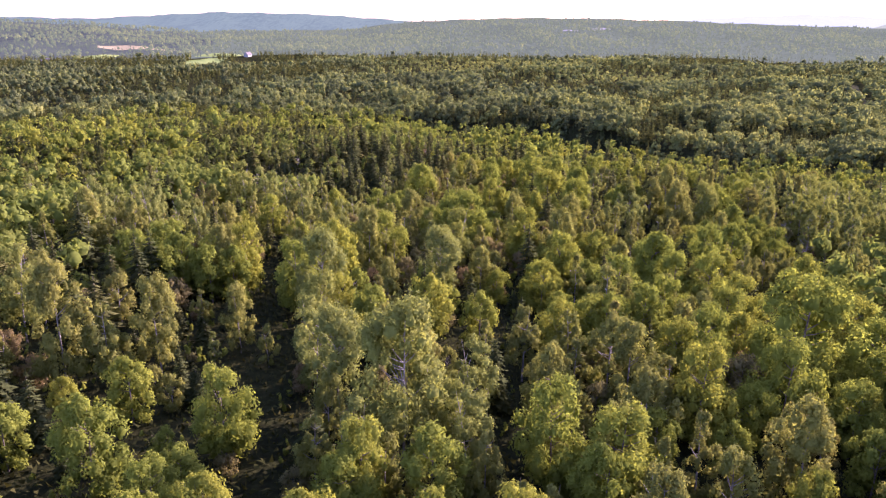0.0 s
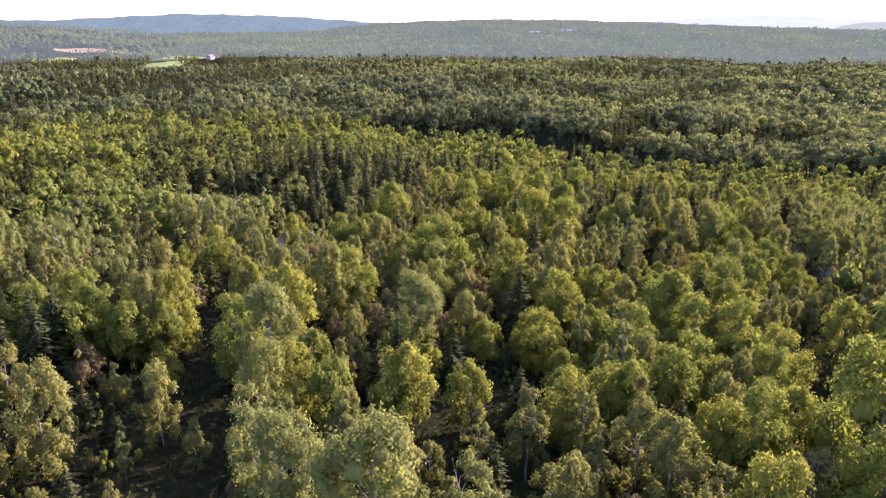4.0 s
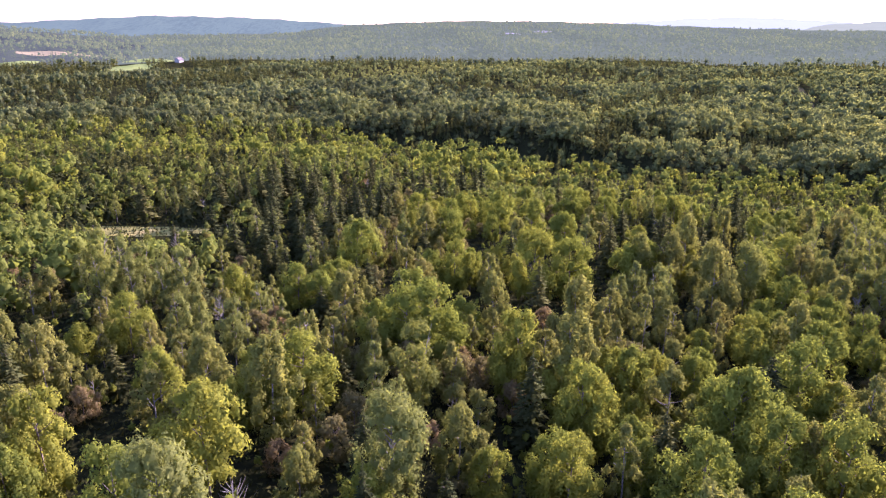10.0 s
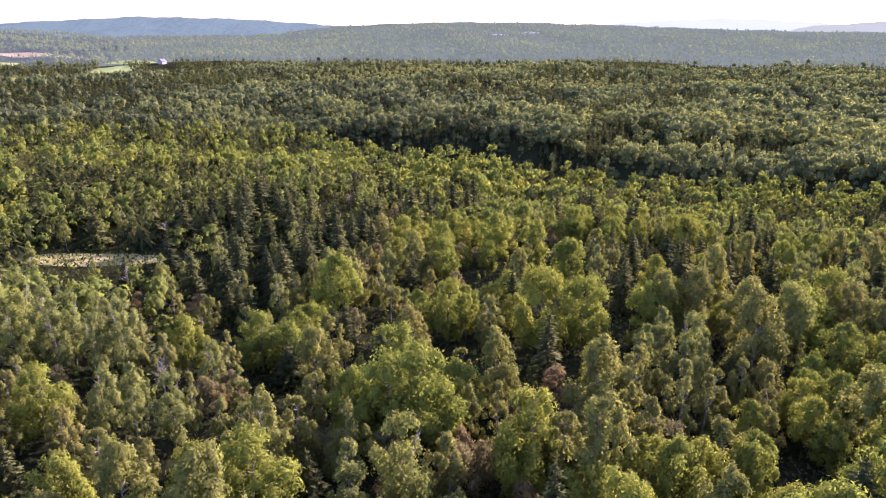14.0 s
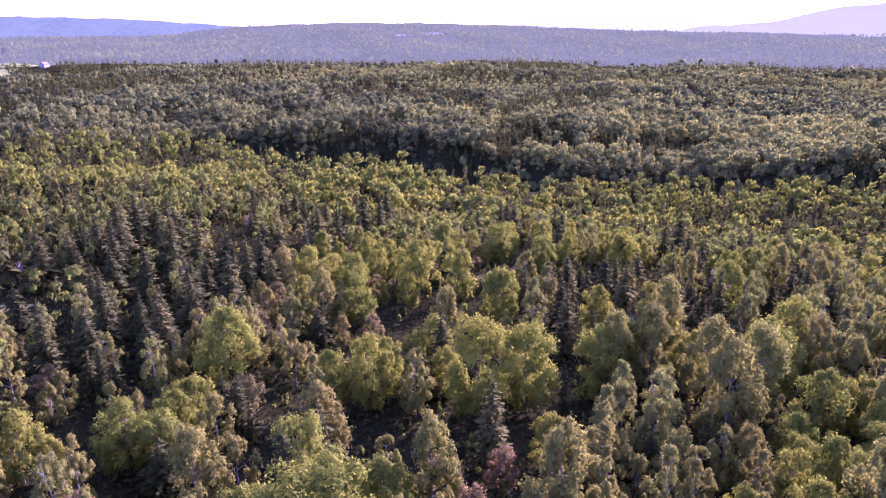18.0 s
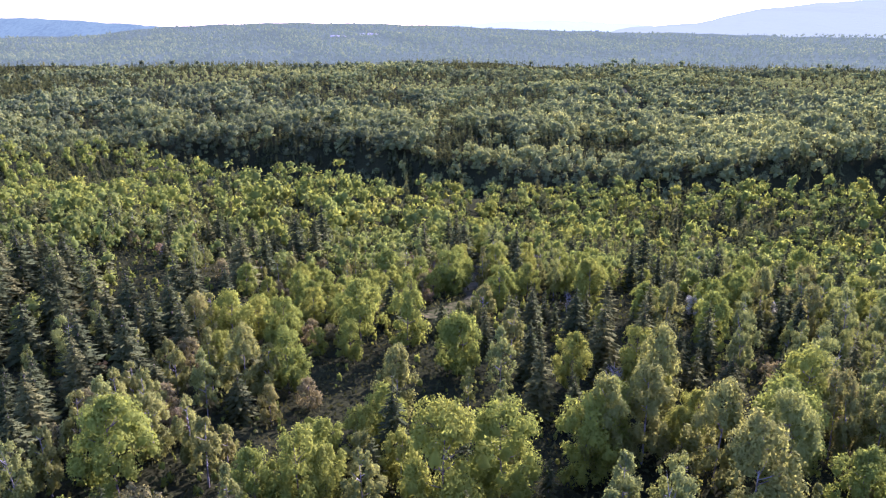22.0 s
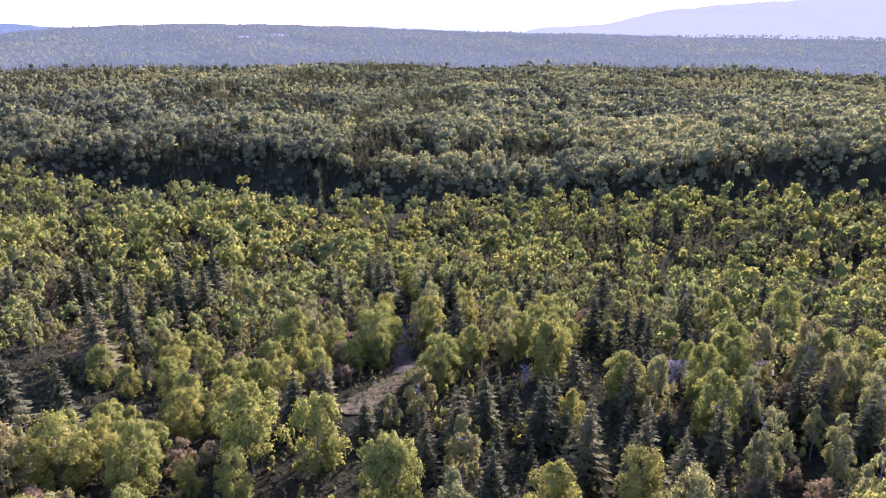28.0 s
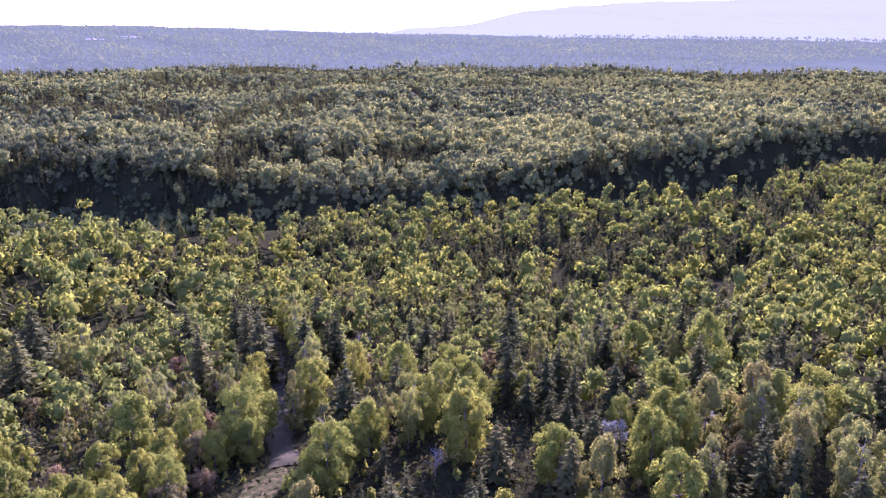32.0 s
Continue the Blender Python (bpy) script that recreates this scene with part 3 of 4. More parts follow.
# gaps in the wood where no tree stands and the floor lies in shade: x, y and half widths
GAPS = [(20, 113.5, 4, 2.4), (8, 108, 3.5, 2.6), (12, 140, 4, 5), (-29, 150, 5, 5), (43, 126, 3, 2.5), (-18, 115, 5, 3), (4, 113, 2, 2),
        (0, 167, 6, 6), (46, 151, 4, 3), (53, 160, 5, 4), (33, 142, 2.5, 3), (65, 147, 3, 2.5), (40, 166, 2, 3), (9, 163, 2, 3), (-24, 92, 3, 2.4)]


def open_ground(x, y):
    """Where no tree stands: the track and the glades."""
    o = near_line(x, y, TRAIL) < np.where(y > 168, 1.5, np.where(y > 154, 2.1, np.where(y < 85, 1.9, 0.9)))
    for cx, cy, a, b in GLADES + GAPS:
        o |= ((x - cx) / a) ** 2 + ((y - cy) / b) ** 2 < 1
    return o


def conifer_share(x, y):
    n = smooth_noise(x, y, 22, 3)
    f = 0.08 + 0.5 * np.clip((n - 0.62) / 0.2, 0, 1)
    f = np.where((x > 40) & (y > 120), f + 0.26 + 0.04 * np.clip((y - 165) / 40, 0, 1), f)                                   # right of the track
    f = np.where((x < -8) & (y > 125), f + 0.22, f)                                    # the darker wood left of it
    f = np.where(np.hypot((x + 18) / 19, (y - 157) / 26) < 1, 0.75, f)                 # the spruces by the glade
    f = np.where(np.hypot((x - 9) / 17, (y - 236) / 46) < 1, 0.6, f)                   # the dark stand behind the glade
    f = np.where(near_line(x, y, [(8, 145), (24, 185), (45, 235)]) < 9, 0.06, f)       # the young broadleaf stand beside the track
    f = np.where(np.hypot((x - 38) / 11, (y - 148) / 9) < 1, 0.9, f)                   # the spruces by the track
    return f


rng = np.random.default_rng(7)


def scatter(x0, x1, y0, y1, cell, jitter=0.42):
    x, y = np.meshgrid(np.arange(x0, x1, cell), np.arange(y0, y1, cell))
    x, y = x.ravel(), y.ravel()
    return x + rng.uniform(-jitter, jitter, len(x)) * cell, y + rng.uniform(-jitter, jitter, len(x)) * cell


def in_near(x, y):
    left = np.minimum(58, 0.62 * y + 8)
    right = np.where(y < 112, np.minimum(98, 0.66 * y + 12), 98)
    return (y > 20) & (y < 218) & (x > -left) & (x < right)


placed = []          # x, y of the trees that were set by hand
count = {k: 0 for k in KINDS}
spare = []           # trees past the three hundredth of a kind


def plant(kind, x, y, size, form=None):
    if form is None:
        form = rng.integers({"aspen": 2, "maple": 3}.get(kind, len(KINDS[kind])))
    pattern = KINDS[kind][form]
    z = float(height(x, y)) - 0.05
    m = Matrix.LocRotScale((x, y, z), Euler((0, 0, rng.uniform(0, 6.28))), None)
    broadleaf = kind in ("birch", "maple", "shrub")
    s = np.array([size * rng.uniform(0.88, 1.06 + 0.14 * broadleaf), size * rng.uniform(0.88, 1.06 + 0.14 * broadleaf), size])
    if kind == "spruce":
        s[:2] *= rng.uniform(1.05, 1.4)
    m = m @ Matrix.Diagonal((*s, 1))
    if count[kind] >= 298:
        spare.append((kind, x, y, size))
        return
    count[kind] += 1
    if pattern not in used:
        used.append(pattern)
        FIRST.append((pattern, m))
        return
    ob = copy_thing(pattern, m)
    if size > 1.28:
        tagged(ob, "large " + pattern["label"])
    elif size < 0.72:
        tagged(ob, "small " + pattern["label"])


FIRST, used = [], []
HOLLOWS = [(-20, 52, 8.5, 15), (5, 128, 4.5, 8), (13, 140, 3.5, 4)]       # where young trees stand low among taller ones
SUNNY = [(33.0, 164.0), (47.0, 175.0)]       # low growth only: the sun comes in here onto the track
# single trees that stand out: x, y, size and form
STANDING = [(-2.9, 42.1, 1.27, 2), (-8.0, 47.5, 0.98, 2), (1.7, 45.2, 1.05, 0), (-12.1, 65.6, 1.11, 2), (-0.9, 73.1, 0.99, 2), (1.2, 87.2, 1.19, 0), (-2.2, 86.9, 1.06, 1), (39.9, 112.1, 1.05, 2), (17.6, 102.6, 0.91, 1), (26.7, 133.0, 1.16, 1), (46.1, 162.3, 1.02, 0)]
for tx, ty, size, form in STANDING:
    plant("aspen", tx, ty, size, form)
    placed.append((tx, ty, 1.63 * size))
STANDING = [(-1.7, 60.2, 1.35, 1), (2.8, 61.8, 1.2, 2), (-12.3, 75.0, 1.5, 1), (28.2, 53.9, 1.48, 3), (-20.3, 35.8, 1.24, 1), (-22.0, 45.0, 1.07, 2), (6.3, 38.8, 1.17, 0), (23.0, 78.7, 1.55, 1), (37.0, 91.9, 1.51, 2), (13.5, 41.4, 1.05, 2), (20.3, 34.7, 1.0, 2), (-2.6, 58.5, 1.06, 1), (-7.0, 60.1, 1.37, 2), (24.7, 80.5, 1.38, 1), (10.8, 64.5, 1.01, 2), (15.7, 115.5, 1.23, 3), (20.6, 117.2, 1.06, 3), (24.1, 83.5, 1.24, 2), (-18.4, 86.0, 1.21, 2), (19.3, 108.1, 0.95, 2)]
for tx, ty, size, form in STANDING:
    plant("maple", tx, ty, size, form)
    placed.append((tx, ty, 1.89 * size))
STANDING = [(42.8, 115.2, 1.48, 1), (31.1, 121.2, 1.55, 2), (28.0, 118.9, 1.55, 2), (38.1, 125.5, 1.22, 2), (-5.1, 124.5, 1.39, 1), (42.8, 108.1, 1.2, 1), (25.0, 138.7, 1.38, 2), (24.5, 140.0, 1.33, 2), (21.4, 146.9, 1.42, 2), (16.7, 149.0, 1.35, 1), (59.5, 146.2, 1.47, 2), (51.7, 173.5, 1.14, 1), (52.5, 149.5, 1.2, 2), (63.6, 147.2, 1.19, 1), (75.2, 145.8, 1.24, 1), (72.0, 154.6, 1.22, 2), (49.0, 157.4, 1.46, 2), (53.4, 151.1, 1.07, 2), (63.7, 149.1, 1.15, 1), (73.0, 156.4, 1.26, 2)]
for tx, ty, size, form in STANDING:
    plant("maple", tx, ty, size, form)
    placed.append((tx, ty, 1.89 * size))
STANDING = [(80.3, 144.9, 1.04, 0), (55.1, 140.2, 1.5, 2), (77.0, 174.5, 1.14, 2), (17.4, 163.4, 0.95, 2), (50.1, 159.5, 1.17, 1), (84.2, 170.1, 1.34, 2), (87.2, 161.5, 1.55, 1), (25.6, 176.2, 1.38, 2)]
for tx, ty, size, form in STANDING:
    plant("maple", tx, ty, size, form)
    placed.append((tx, ty, 1.89 * size))
STANDING = [(-40.9, 77.9, 1.02, 2), (33.0, 74.1, 0.93, 3), (63.0, 138.7, 0.93, 2), (3.8, 105.9, 0.8, 1), (-12.9, 152.7, 1.1, 0), (-16.2, 152.0, 1.17, 1), (-20.5, 156.4, 1.07, 2), (-18.0, 131.0, 1.16, 1), (-22.0, 131.4, 1.07, 0), (3.5, 134.0, 0.95, 3), (-27.3, 141.3, 1.17, 1), (-43.3, 159.9, 1.23, 1), (-12.6, 130.2, 1.13, 3), (27.8, 83.2, 1.09, 0), (4.7, 141.8, 0.95, 1), (66.4, 141.1, 0.81, 2), (63.0, 163.1, 0.88, 2), (36.7, 148.6, 0.99, 1), (29.9, 145.4, 0.82, 3), (39.1, 136.5, 1.17, 0)]
for tx, ty, size, form in STANDING:
    plant("spruce", tx, ty, 0.88 * size, form)
    placed.append((tx, ty, 1.44 * size))
STANDING = [(3.1, 160.0, 1.02, 0), (63.6, 136.7, 1.08, 0), (63.3, 132.0, 1.07, 0), (38.6, 152.2, 0.87, 3), (51.6, 188.7, 1.15, 0), (49.5, 153.9, 0.92, 1)]
for tx, ty, size, form in STANDING:
    plant("spruce", tx, ty, 0.88 * size, form)
    placed.append((tx, ty, 1.44 * size))
STANDING = [(-23.2, 53.4, 1.25, 2), (-29.2, 50.2, 1.55, 2), (-26.1, 50.9, 1.21, 0), (13.1, 43.2, 1.55, 3), (13.6, 50.1, 1.19, 2), (23.4, 63.8, 1.55, 3), (15.0, 65.0, 1.5, 0), (6.2, 55.5, 1.34, 1), (15.9, 35.0, 1.34, 3), (20.7, 37.2, 1.19, 2), (-15.1, 55.7, 0.78, 1), (-20.0, 47.2, 0.67, 3), (20.7, 59.3, 1.55, 3), (16.9, 65.8, 1.11, 2), (21.2, 67.8, 1.31, 0), (12.9, 53.6, 1.55, 3), (13.6, 73.8, 1.22, 4), (-8.7, 91.7, 1.21, 0), (-24.0, 72.9, 1.18, 2), (-18.1, 58.2, 0.98, 2)]
for tx, ty, size, form in STANDING:
    plant("birch", tx, ty, size, form)
    placed.append((tx, ty, 1.18 * size))
STANDING = [(13.9, 88.7, 1.4, 2), (20.5, 84.4, 1.43, 3), (-9.4, 82.0, 1.34, 2), (-7.6, 90.6, 1.36, 0), (-11.3, 95.0, 1.04, 1), (-14.4, 99.0, 0.91, 4), (-14.5, 84.7, 1.14, 2), (-17.9, 83.1, 1.19, 3), (8.5, 96.7, 1.1, 4), (6.6, 98.7, 1.05, 1), (10.7, 116.7, 1.05, 0), (2.4, 115.6, 1.17, 4), (34.6, 108.6, 1.55, 2), (36.2, 94.7, 1.25, 2), (29.6, 119.2, 1.32, 2), (37.3, 115.8, 1.36, 2), (11.7, 122.9, 0.9, 3), (-5.6, 104.2, 1.17, 2), (38.8, 107.8, 0.88, 4), (16.3, 130.8, 1.13, 2)]
for tx, ty, size, form in STANDING:
    plant("birch", tx, ty, size, form)
    placed.append((tx, ty, 1.18 * size))
STANDING = [(37.3, 124.0, 1.52, 2), (33.9, 120.2, 1.3, 2), (32.5, 153.6, 1.11, 3), (30.9, 140.7, 1.21, 1), (29.3, 152.3, 0.74, 3), (52.1, 144.7, 1.1, 2), (73.4, 146.6, 1.23, 2), (67.0, 138.7, 1.17, 2), (67.6, 147.3, 1.18, 2)]
for tx, ty, size, form in STANDING:
    plant("birch", tx, ty, size, form)
    placed.append((tx, ty, 1.18 * size))
STANDING = [(22.5, 50.6, 1.55, 2)]
for tx, ty, size, form in STANDING:
    plant("shrub", tx, ty, size, form)
    placed.append((tx, ty, 1.22 * size))
STANDING = [(-10.0, 71.6, 0.84, 0)]
for tx, ty, size, form in STANDING:
    plant("bare", tx, ty, size, form)
    placed.append((tx, ty, 1.27 * size))
STANDING = [(29.5, 130.6, 0.88, 1), (37.5, 150.8, 1.07, 1), (40.3, 152.8, 1.05, 0), (39.1, 147.3, 0.93, 1), (33.8, 148.5, 1.02, 1), (65.0, 143.7, 1.03, 2), (36.0, 151.6, 0.83, 1), (49.1, 145.4, 0.66, 1)]
for tx, ty, size, form in STANDING:
    plant("fir", tx, ty, size, form)
    placed.append((tx, ty, 0.79 * size))
STANDING = [(61.8, 152.4, 0.89, 0), (71.7, 150.2, 0.79, 0)]
for tx, ty, size, form in STANDING:
    plant("silver", tx, ty, size, form)
    placed.append((tx, ty, 1.44 * size))

# a row of tall trees on the sunny side of the hollow
for k in range(5):
    tx, ty = -11.0 + 0.9 * (k % 2), 59.0 + 4.2 * k
    if all(math.hypot(tx - a, ty - b) > 2.2 for a, b, c in placed):
        plant(("aspen", "maple")[k % 2], tx, ty, 0.86 + 0.07 * (k % 3), (2, 0)[k % 2])
        placed.append((tx, ty, 2.0))
# the taller trees that stand along the sunny side of the track and shade it
for (ax, ay), (bx, by) in zip(TRAIL[11:-1], TRAIL[12:]):
    for k in np.arange(0, 1, 2.6 / math.hypot(bx - ax, by - ay)):
        tx, ty = ax + (bx - ax) * k + 3.6 + rng.uniform(-0.4, 0.4), ay + (by - ay) * k - 1.2
        if near_line(tx, ty, SUNNY) < 2.2:
            continue
        plant(("spruce", "maple", "birch", "aspen")[rng.integers(4)], tx, ty, rng.uniform(0.85, 1.15))
        placed.append((tx, ty, 1.4))
x, y = scatter(-60, 100, 18, 220, 3.0)
keep = in_near(x, y) & ~open_ground(x, y) & ((smooth_noise(x, y, 6.5, 77) > 0.2) | (rng.random(len(x)) < 0.2))
if placed:
    pl = np.array(placed)
    d = np.min(np.hypot(x[:, None] - pl[None, :, 0], y[:, None] - pl[None, :, 1]) - pl[None, :, 2], axis=1)
    keep &= d > 0.8
x, y = x[keep], y[keep]
order = np.argsort(near_line(x, y, [(0, 30), (2, 70), (30, 150)]))
x, y = x[order], y[order]
green = np.clip((near_line(x, y, [(-60, 110), (100, 90)]) * np.sign(y - 105) + 10) / 50, 0, 1)
con, kindn, big, rnd = conifer_share(x, y), smooth_noise(x, y, 14, 5), smooth_noise(x, y, 19, 11), rng.random((len(x), 3))
for i in range(len(x)):
    far_up = 1.0 + 0.25 * np.clip((y[i] - 120) / 80, 0, 1)
    if rnd[i, 0] < con[i]:
        kind = "spruce" if rnd[i, 1] < (0.9 if x[i] < 8 else 0.5) else "fir"
        far_up *= 0.8
    elif rnd[i, 1] < 0.22:
        kind = "shrub"
    elif kindn[i] + 0.25 * (rnd[i, 1] - 0.5) > 0.62 - 0.2 * green[i]:
        kind = "maple"
    elif kindn[i] + 0.25 * (rnd[i, 1] - 0.5) < 0.30:
        kind = "aspen"
    else:
        kind = "birch"
    if rnd[i, 2] < 0.012:
        kind = "bare"
    low = 0.25 if near_line(x[i], y[i], SUNNY) < 2.4 else 0.72 if ((x[i] - 23) / 8) ** 2 + ((y[i] - 143) / 11) ** 2 < 1 else 1.0
    for cx, cy, a, b in HOLLOWS:
        if ((x[i] - cx) / a) ** 2 + ((y[i] - cy) / b) ** 2 < 1:
            low = 0.5
    if low < 0.5:
        kind = "shrub"
    if kind not in ("spruce", "fir"):
        far_up = 1.0 - 0.2 * np.clip((y[i] - 120) / 40, 0, 1)
    plant(kind, x[i], y[i], low * (0.52 + 0.6 * big[i] + 0.35 * rnd[i, 2]) * far_up)


# ---------------------------------------------------------------- the woods farther off, one piece for each stretch
def low_round(rng, sprays, size, clumps, taper=0.3, wide=0.7, lump=0.8):
    return round_crown(rng, 1.0, wide, 0.04, sprays, size, clumps, taper, 0.66, lump, 1.2)


def low_cone(rng, tiers, arms):
    return needle_crown(rng, 1.0, 0.54, 0.05, tiers, arms, 1, 0.9)


def woods(name, label, x, y, tall, tint, patterns, mat, twice=0.0, height=height):
    """Many trees as one piece: each takes one of the patterns, a height, a turn and a tint."""
    if twice:
        x, y = np.concatenate([x, x + rng.normal(size=len(x)) * twice]), np.concatenate([y, y + rng.normal(size=len(y)) * twice])
        tall, tint = np.concatenate([tall, tall * rng.uniform(0.6, 1.05, len(tall))]), np.concatenate([tint, tint])
    z = height(x, y)
    which = rng.integers(len(patterns), size=len(x))
    turn, width = rng.uniform(0, 6.28, len(x)), rng.uniform(0.85, 1.2, len(x))
    verts, tints, norms = [], [], []
    for k, (pat, nor) in enumerate(patterns):
        m = which == k
        c, s = np.cos(turn[m])[:, None], np.sin(turn[m])[:, None]
        h, w = tall[m][:, None], (tall[m] * width[m])[:, None]
        v = np.stack([x[m][:, None] + (pat[None, :, 0] * c - pat[None, :, 1] * s) * w,
                      y[m][:, None] + (pat[None, :, 0] * s + pat[None, :, 1] * c) * w,
                      z[m][:, None] + pat[None, :, 2] * h], -1)
        o = nor[None]
        norms.append(np.stack([o[..., 0] * c - o[..., 1] * s, o[..., 0] * s + o[..., 1] * c, np.broadcast_to(o[..., 2], v.shape[:2])], -1).reshape(-1, 3))
        verts.append(v.reshape(-1, 3))
        tints.append(np.repeat(tint[m], len(pat) // 3))
    v = np.concatenate(verts)
    return tagged(new(name, mesh_of(name, v, tri(v), mat, tint=np.concatenate(tints), normals=np.concatenate(norms))), label, "woods", kind="stuff")


rounds = [low_round(rng, 100, 0.060, 6, 0.35, 0.86, 0.72) for _ in range(6)]
cones = [low_cone(rng, 7, 6) for _ in range(5)]


def az_of(x, y):
    return np.degrees(np.arctan2(x, y + 12))


xa, ya = scatter(-150, 330, 18, 330, 3.5)
xb, yb = scatter(-380, 420, 18, 700, 4.6)
far_b = (xb < -150) | (yb > 330) | (xb > 330)
x, y = np.concatenate([xa, xb[far_b]]), np.concatenate([ya, yb[far_b]])
az = az_of(x, y)
keep = (~in_near(x, y)) & (rim(x, y)[0] < 7) & (rng.random(len(x)) > 0.5 * np.clip((rim(x, y)[0] + 170) / 80, 0, 1)) & (smooth_noise(x, y, 8, 91) > 0.12) & (az > -40) & (az < 76) & ~open_ground(x, y) & (y > 40 + 0.1 * np.abs(x)) & ((x < 60) | (y > 60))
xc, yc = scatter(-150, 210, -110, 62, 4.9)
back = ~in_near(xc, yc) & ~((az_of(xc, yc) > -40) & (az_of(xc, yc) < 76) & (yc > 40 + 0.1 * np.abs(xc)) & ((xc < 60) | (yc > 60))) & ~open_ground(xc, yc)
x, y = np.concatenate([x[keep], xc[back]]), np.concatenate([y[keep], yc[back]])
# spruces grow on the left; the extra share also tones down its brightness
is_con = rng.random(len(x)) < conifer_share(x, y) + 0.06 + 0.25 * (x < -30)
edge = np.clip((rim(x, y)[0] + 130) / 100, 0, 1)
tall = rng.uniform(3.8, 8.2, len(x)) * (1 + 0.3 * edge) * (0.72 + 0.5 * smooth_noise(x, y, 17, 21))
tint = np.clip(smooth_noise(x, y, 14, 5) * 0.8 + rng.normal(size=len(x)) * 0.2, 0, 1)
sx = np.array([[a, b, c * 6] for k, a, b, c in spare if k in ("birch", "maple", "aspen", "shrub")]).reshape(-1, 3)
m = ~is_con & (tint < 0.34)
xx, yy = np.concatenate([x[m], sx[:, 0]]), np.concatenate([y[m], sx[:, 1]])
woods("birch_woods", "dense young birch wood in olive and tan", xx, yy, np.concatenate([tall[m], sx[:, 2]]), rng.uniform(0.3, 0.85, len(xx)), rounds, WOODS["birch"])
m = ~is_con & (tint >= 0.34)
woods("maple_woods", "dense broadleaf wood in fresh green", x[m], y[m], tall[m] * 1.05, rng.random(m.sum()), rounds, WOODS["maple"])
sx = np.array([[a, b, c * 7.5] for k, a, b, c in spare if k in ("spruce", "fir")]).reshape(-1, 3)
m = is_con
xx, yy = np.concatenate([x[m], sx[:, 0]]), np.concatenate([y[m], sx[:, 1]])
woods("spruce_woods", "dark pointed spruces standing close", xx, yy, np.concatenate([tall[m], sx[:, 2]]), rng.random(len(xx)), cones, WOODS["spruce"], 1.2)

# the ravine and the wide plain beyond it
FIELDS = [(-392, 1205, 30, 75), (-347, 1300, 22, 20)]
CUTTINGS = [(430, 2190, 26, 45), (322, 2080, 30, 16), (-425, 1410, 42, 50), (-605, 1300, 26, 50), (-640, 1520, 75, 45)]     # bare places and fields on the hillside
FAR_TRACK = [(356, 633), (400, 727), (436, 810)]
mid = [low_round(rng, 120, 0.066, 5, 0.25, 1.0, 0.84) for _ in range(8)]
midc = [low_cone(rng, 6, 5) for _ in range(4)]
xa, ya = scatter(-500, 560, 60, 760, 5.4)
xb, yb = scatter(-700, 900, 60, 760, 7.6)
ka, kb = (rim(xa, ya)[0] >= 7) & (rim(xa, ya)[2] < 6), rim(xb, yb)[2] >= 6
x, y = np.concatenate([xa[ka], xb[kb]]), np.concatenate([ya[ka], yb[kb]])
wall, r, az = rim(x, y)[2] < 0, np.hypot(x, y), np.degrees(np.arctan2(x, y))
clear = np.zeros(len(x), bool)
for cx, cy, a, b in FIELDS:
    clear |= ((x - cx * (y / cy)) / a) ** 2 + ((y + 70 - cy) / (b + 80)) ** 2 < 1
clear |= near_line(x, y, FAR_TRACK) < 5
keep = (r < 680) & (az > -42) & (az < 82) & ~clear
x, y, wall, az = x[keep], y[keep], wall[keep], az[keep]
stand = smooth_noise(x, y, 42, 31)
is_con = rng.random(len(x)) < np.clip(np.where(az < 8, 0.45, 0.28) + 2.6 * (stand - 0.5), 0.05, 0.9)
tall = rng.uniform(8.5, 14.5, len(x)) * np.where(is_con, 0.85, 1.0) * (0.72 + 0.5 * smooth_noise(x, y, 40, 35)) * np.where(wall, 0.75, 1.0)
# darker leaf tints left of bearing 8 lower the brightness of that side
tint = np.clip(np.where(az < 8, 0.05, 0.2) + 0.65 * smooth_noise(x, y, 34, 33) + rng.normal(size=len(x)) * 0.16, 0, 1)
m = ~is_con
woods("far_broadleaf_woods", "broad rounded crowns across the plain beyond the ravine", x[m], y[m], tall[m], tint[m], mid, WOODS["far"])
woods("far_spruce_woods", "dark spruces across the plain beyond the ravine", x[~m], y[~m], tall[~m], rng.random((~m).sum()), midc, WOODS["spruce"], 3.2)

def slope_of(r, az, radius, azs, els, depth, foot):
    f = np.clip((r - radius + depth) / depth, 0, 1)
    crest = 34 + radius * np.tan(np.radians(np.interp(az, azs, els)))
    return foot + (crest - foot) * f ** 0.8 + 6 * np.sin(az * 1.7 + f * 11.7) * f ** 0.8 * (1 - f)


def hill_height(x, y):
    """The near slopes of the wooded hills beyond the plain."""
    r, az = np.hypot(x, y - 50), np.degrees(np.arctan2(x, y - 50))
    return np.maximum(slope_of(r, az, 3000, HILL_AZ, HILL_EL, 1680, -40.0), np.where(az < -14, slope_of(r, az, 2500, SLOPE_AZ, SLOPE_EL, 1180, -42.0), -99))


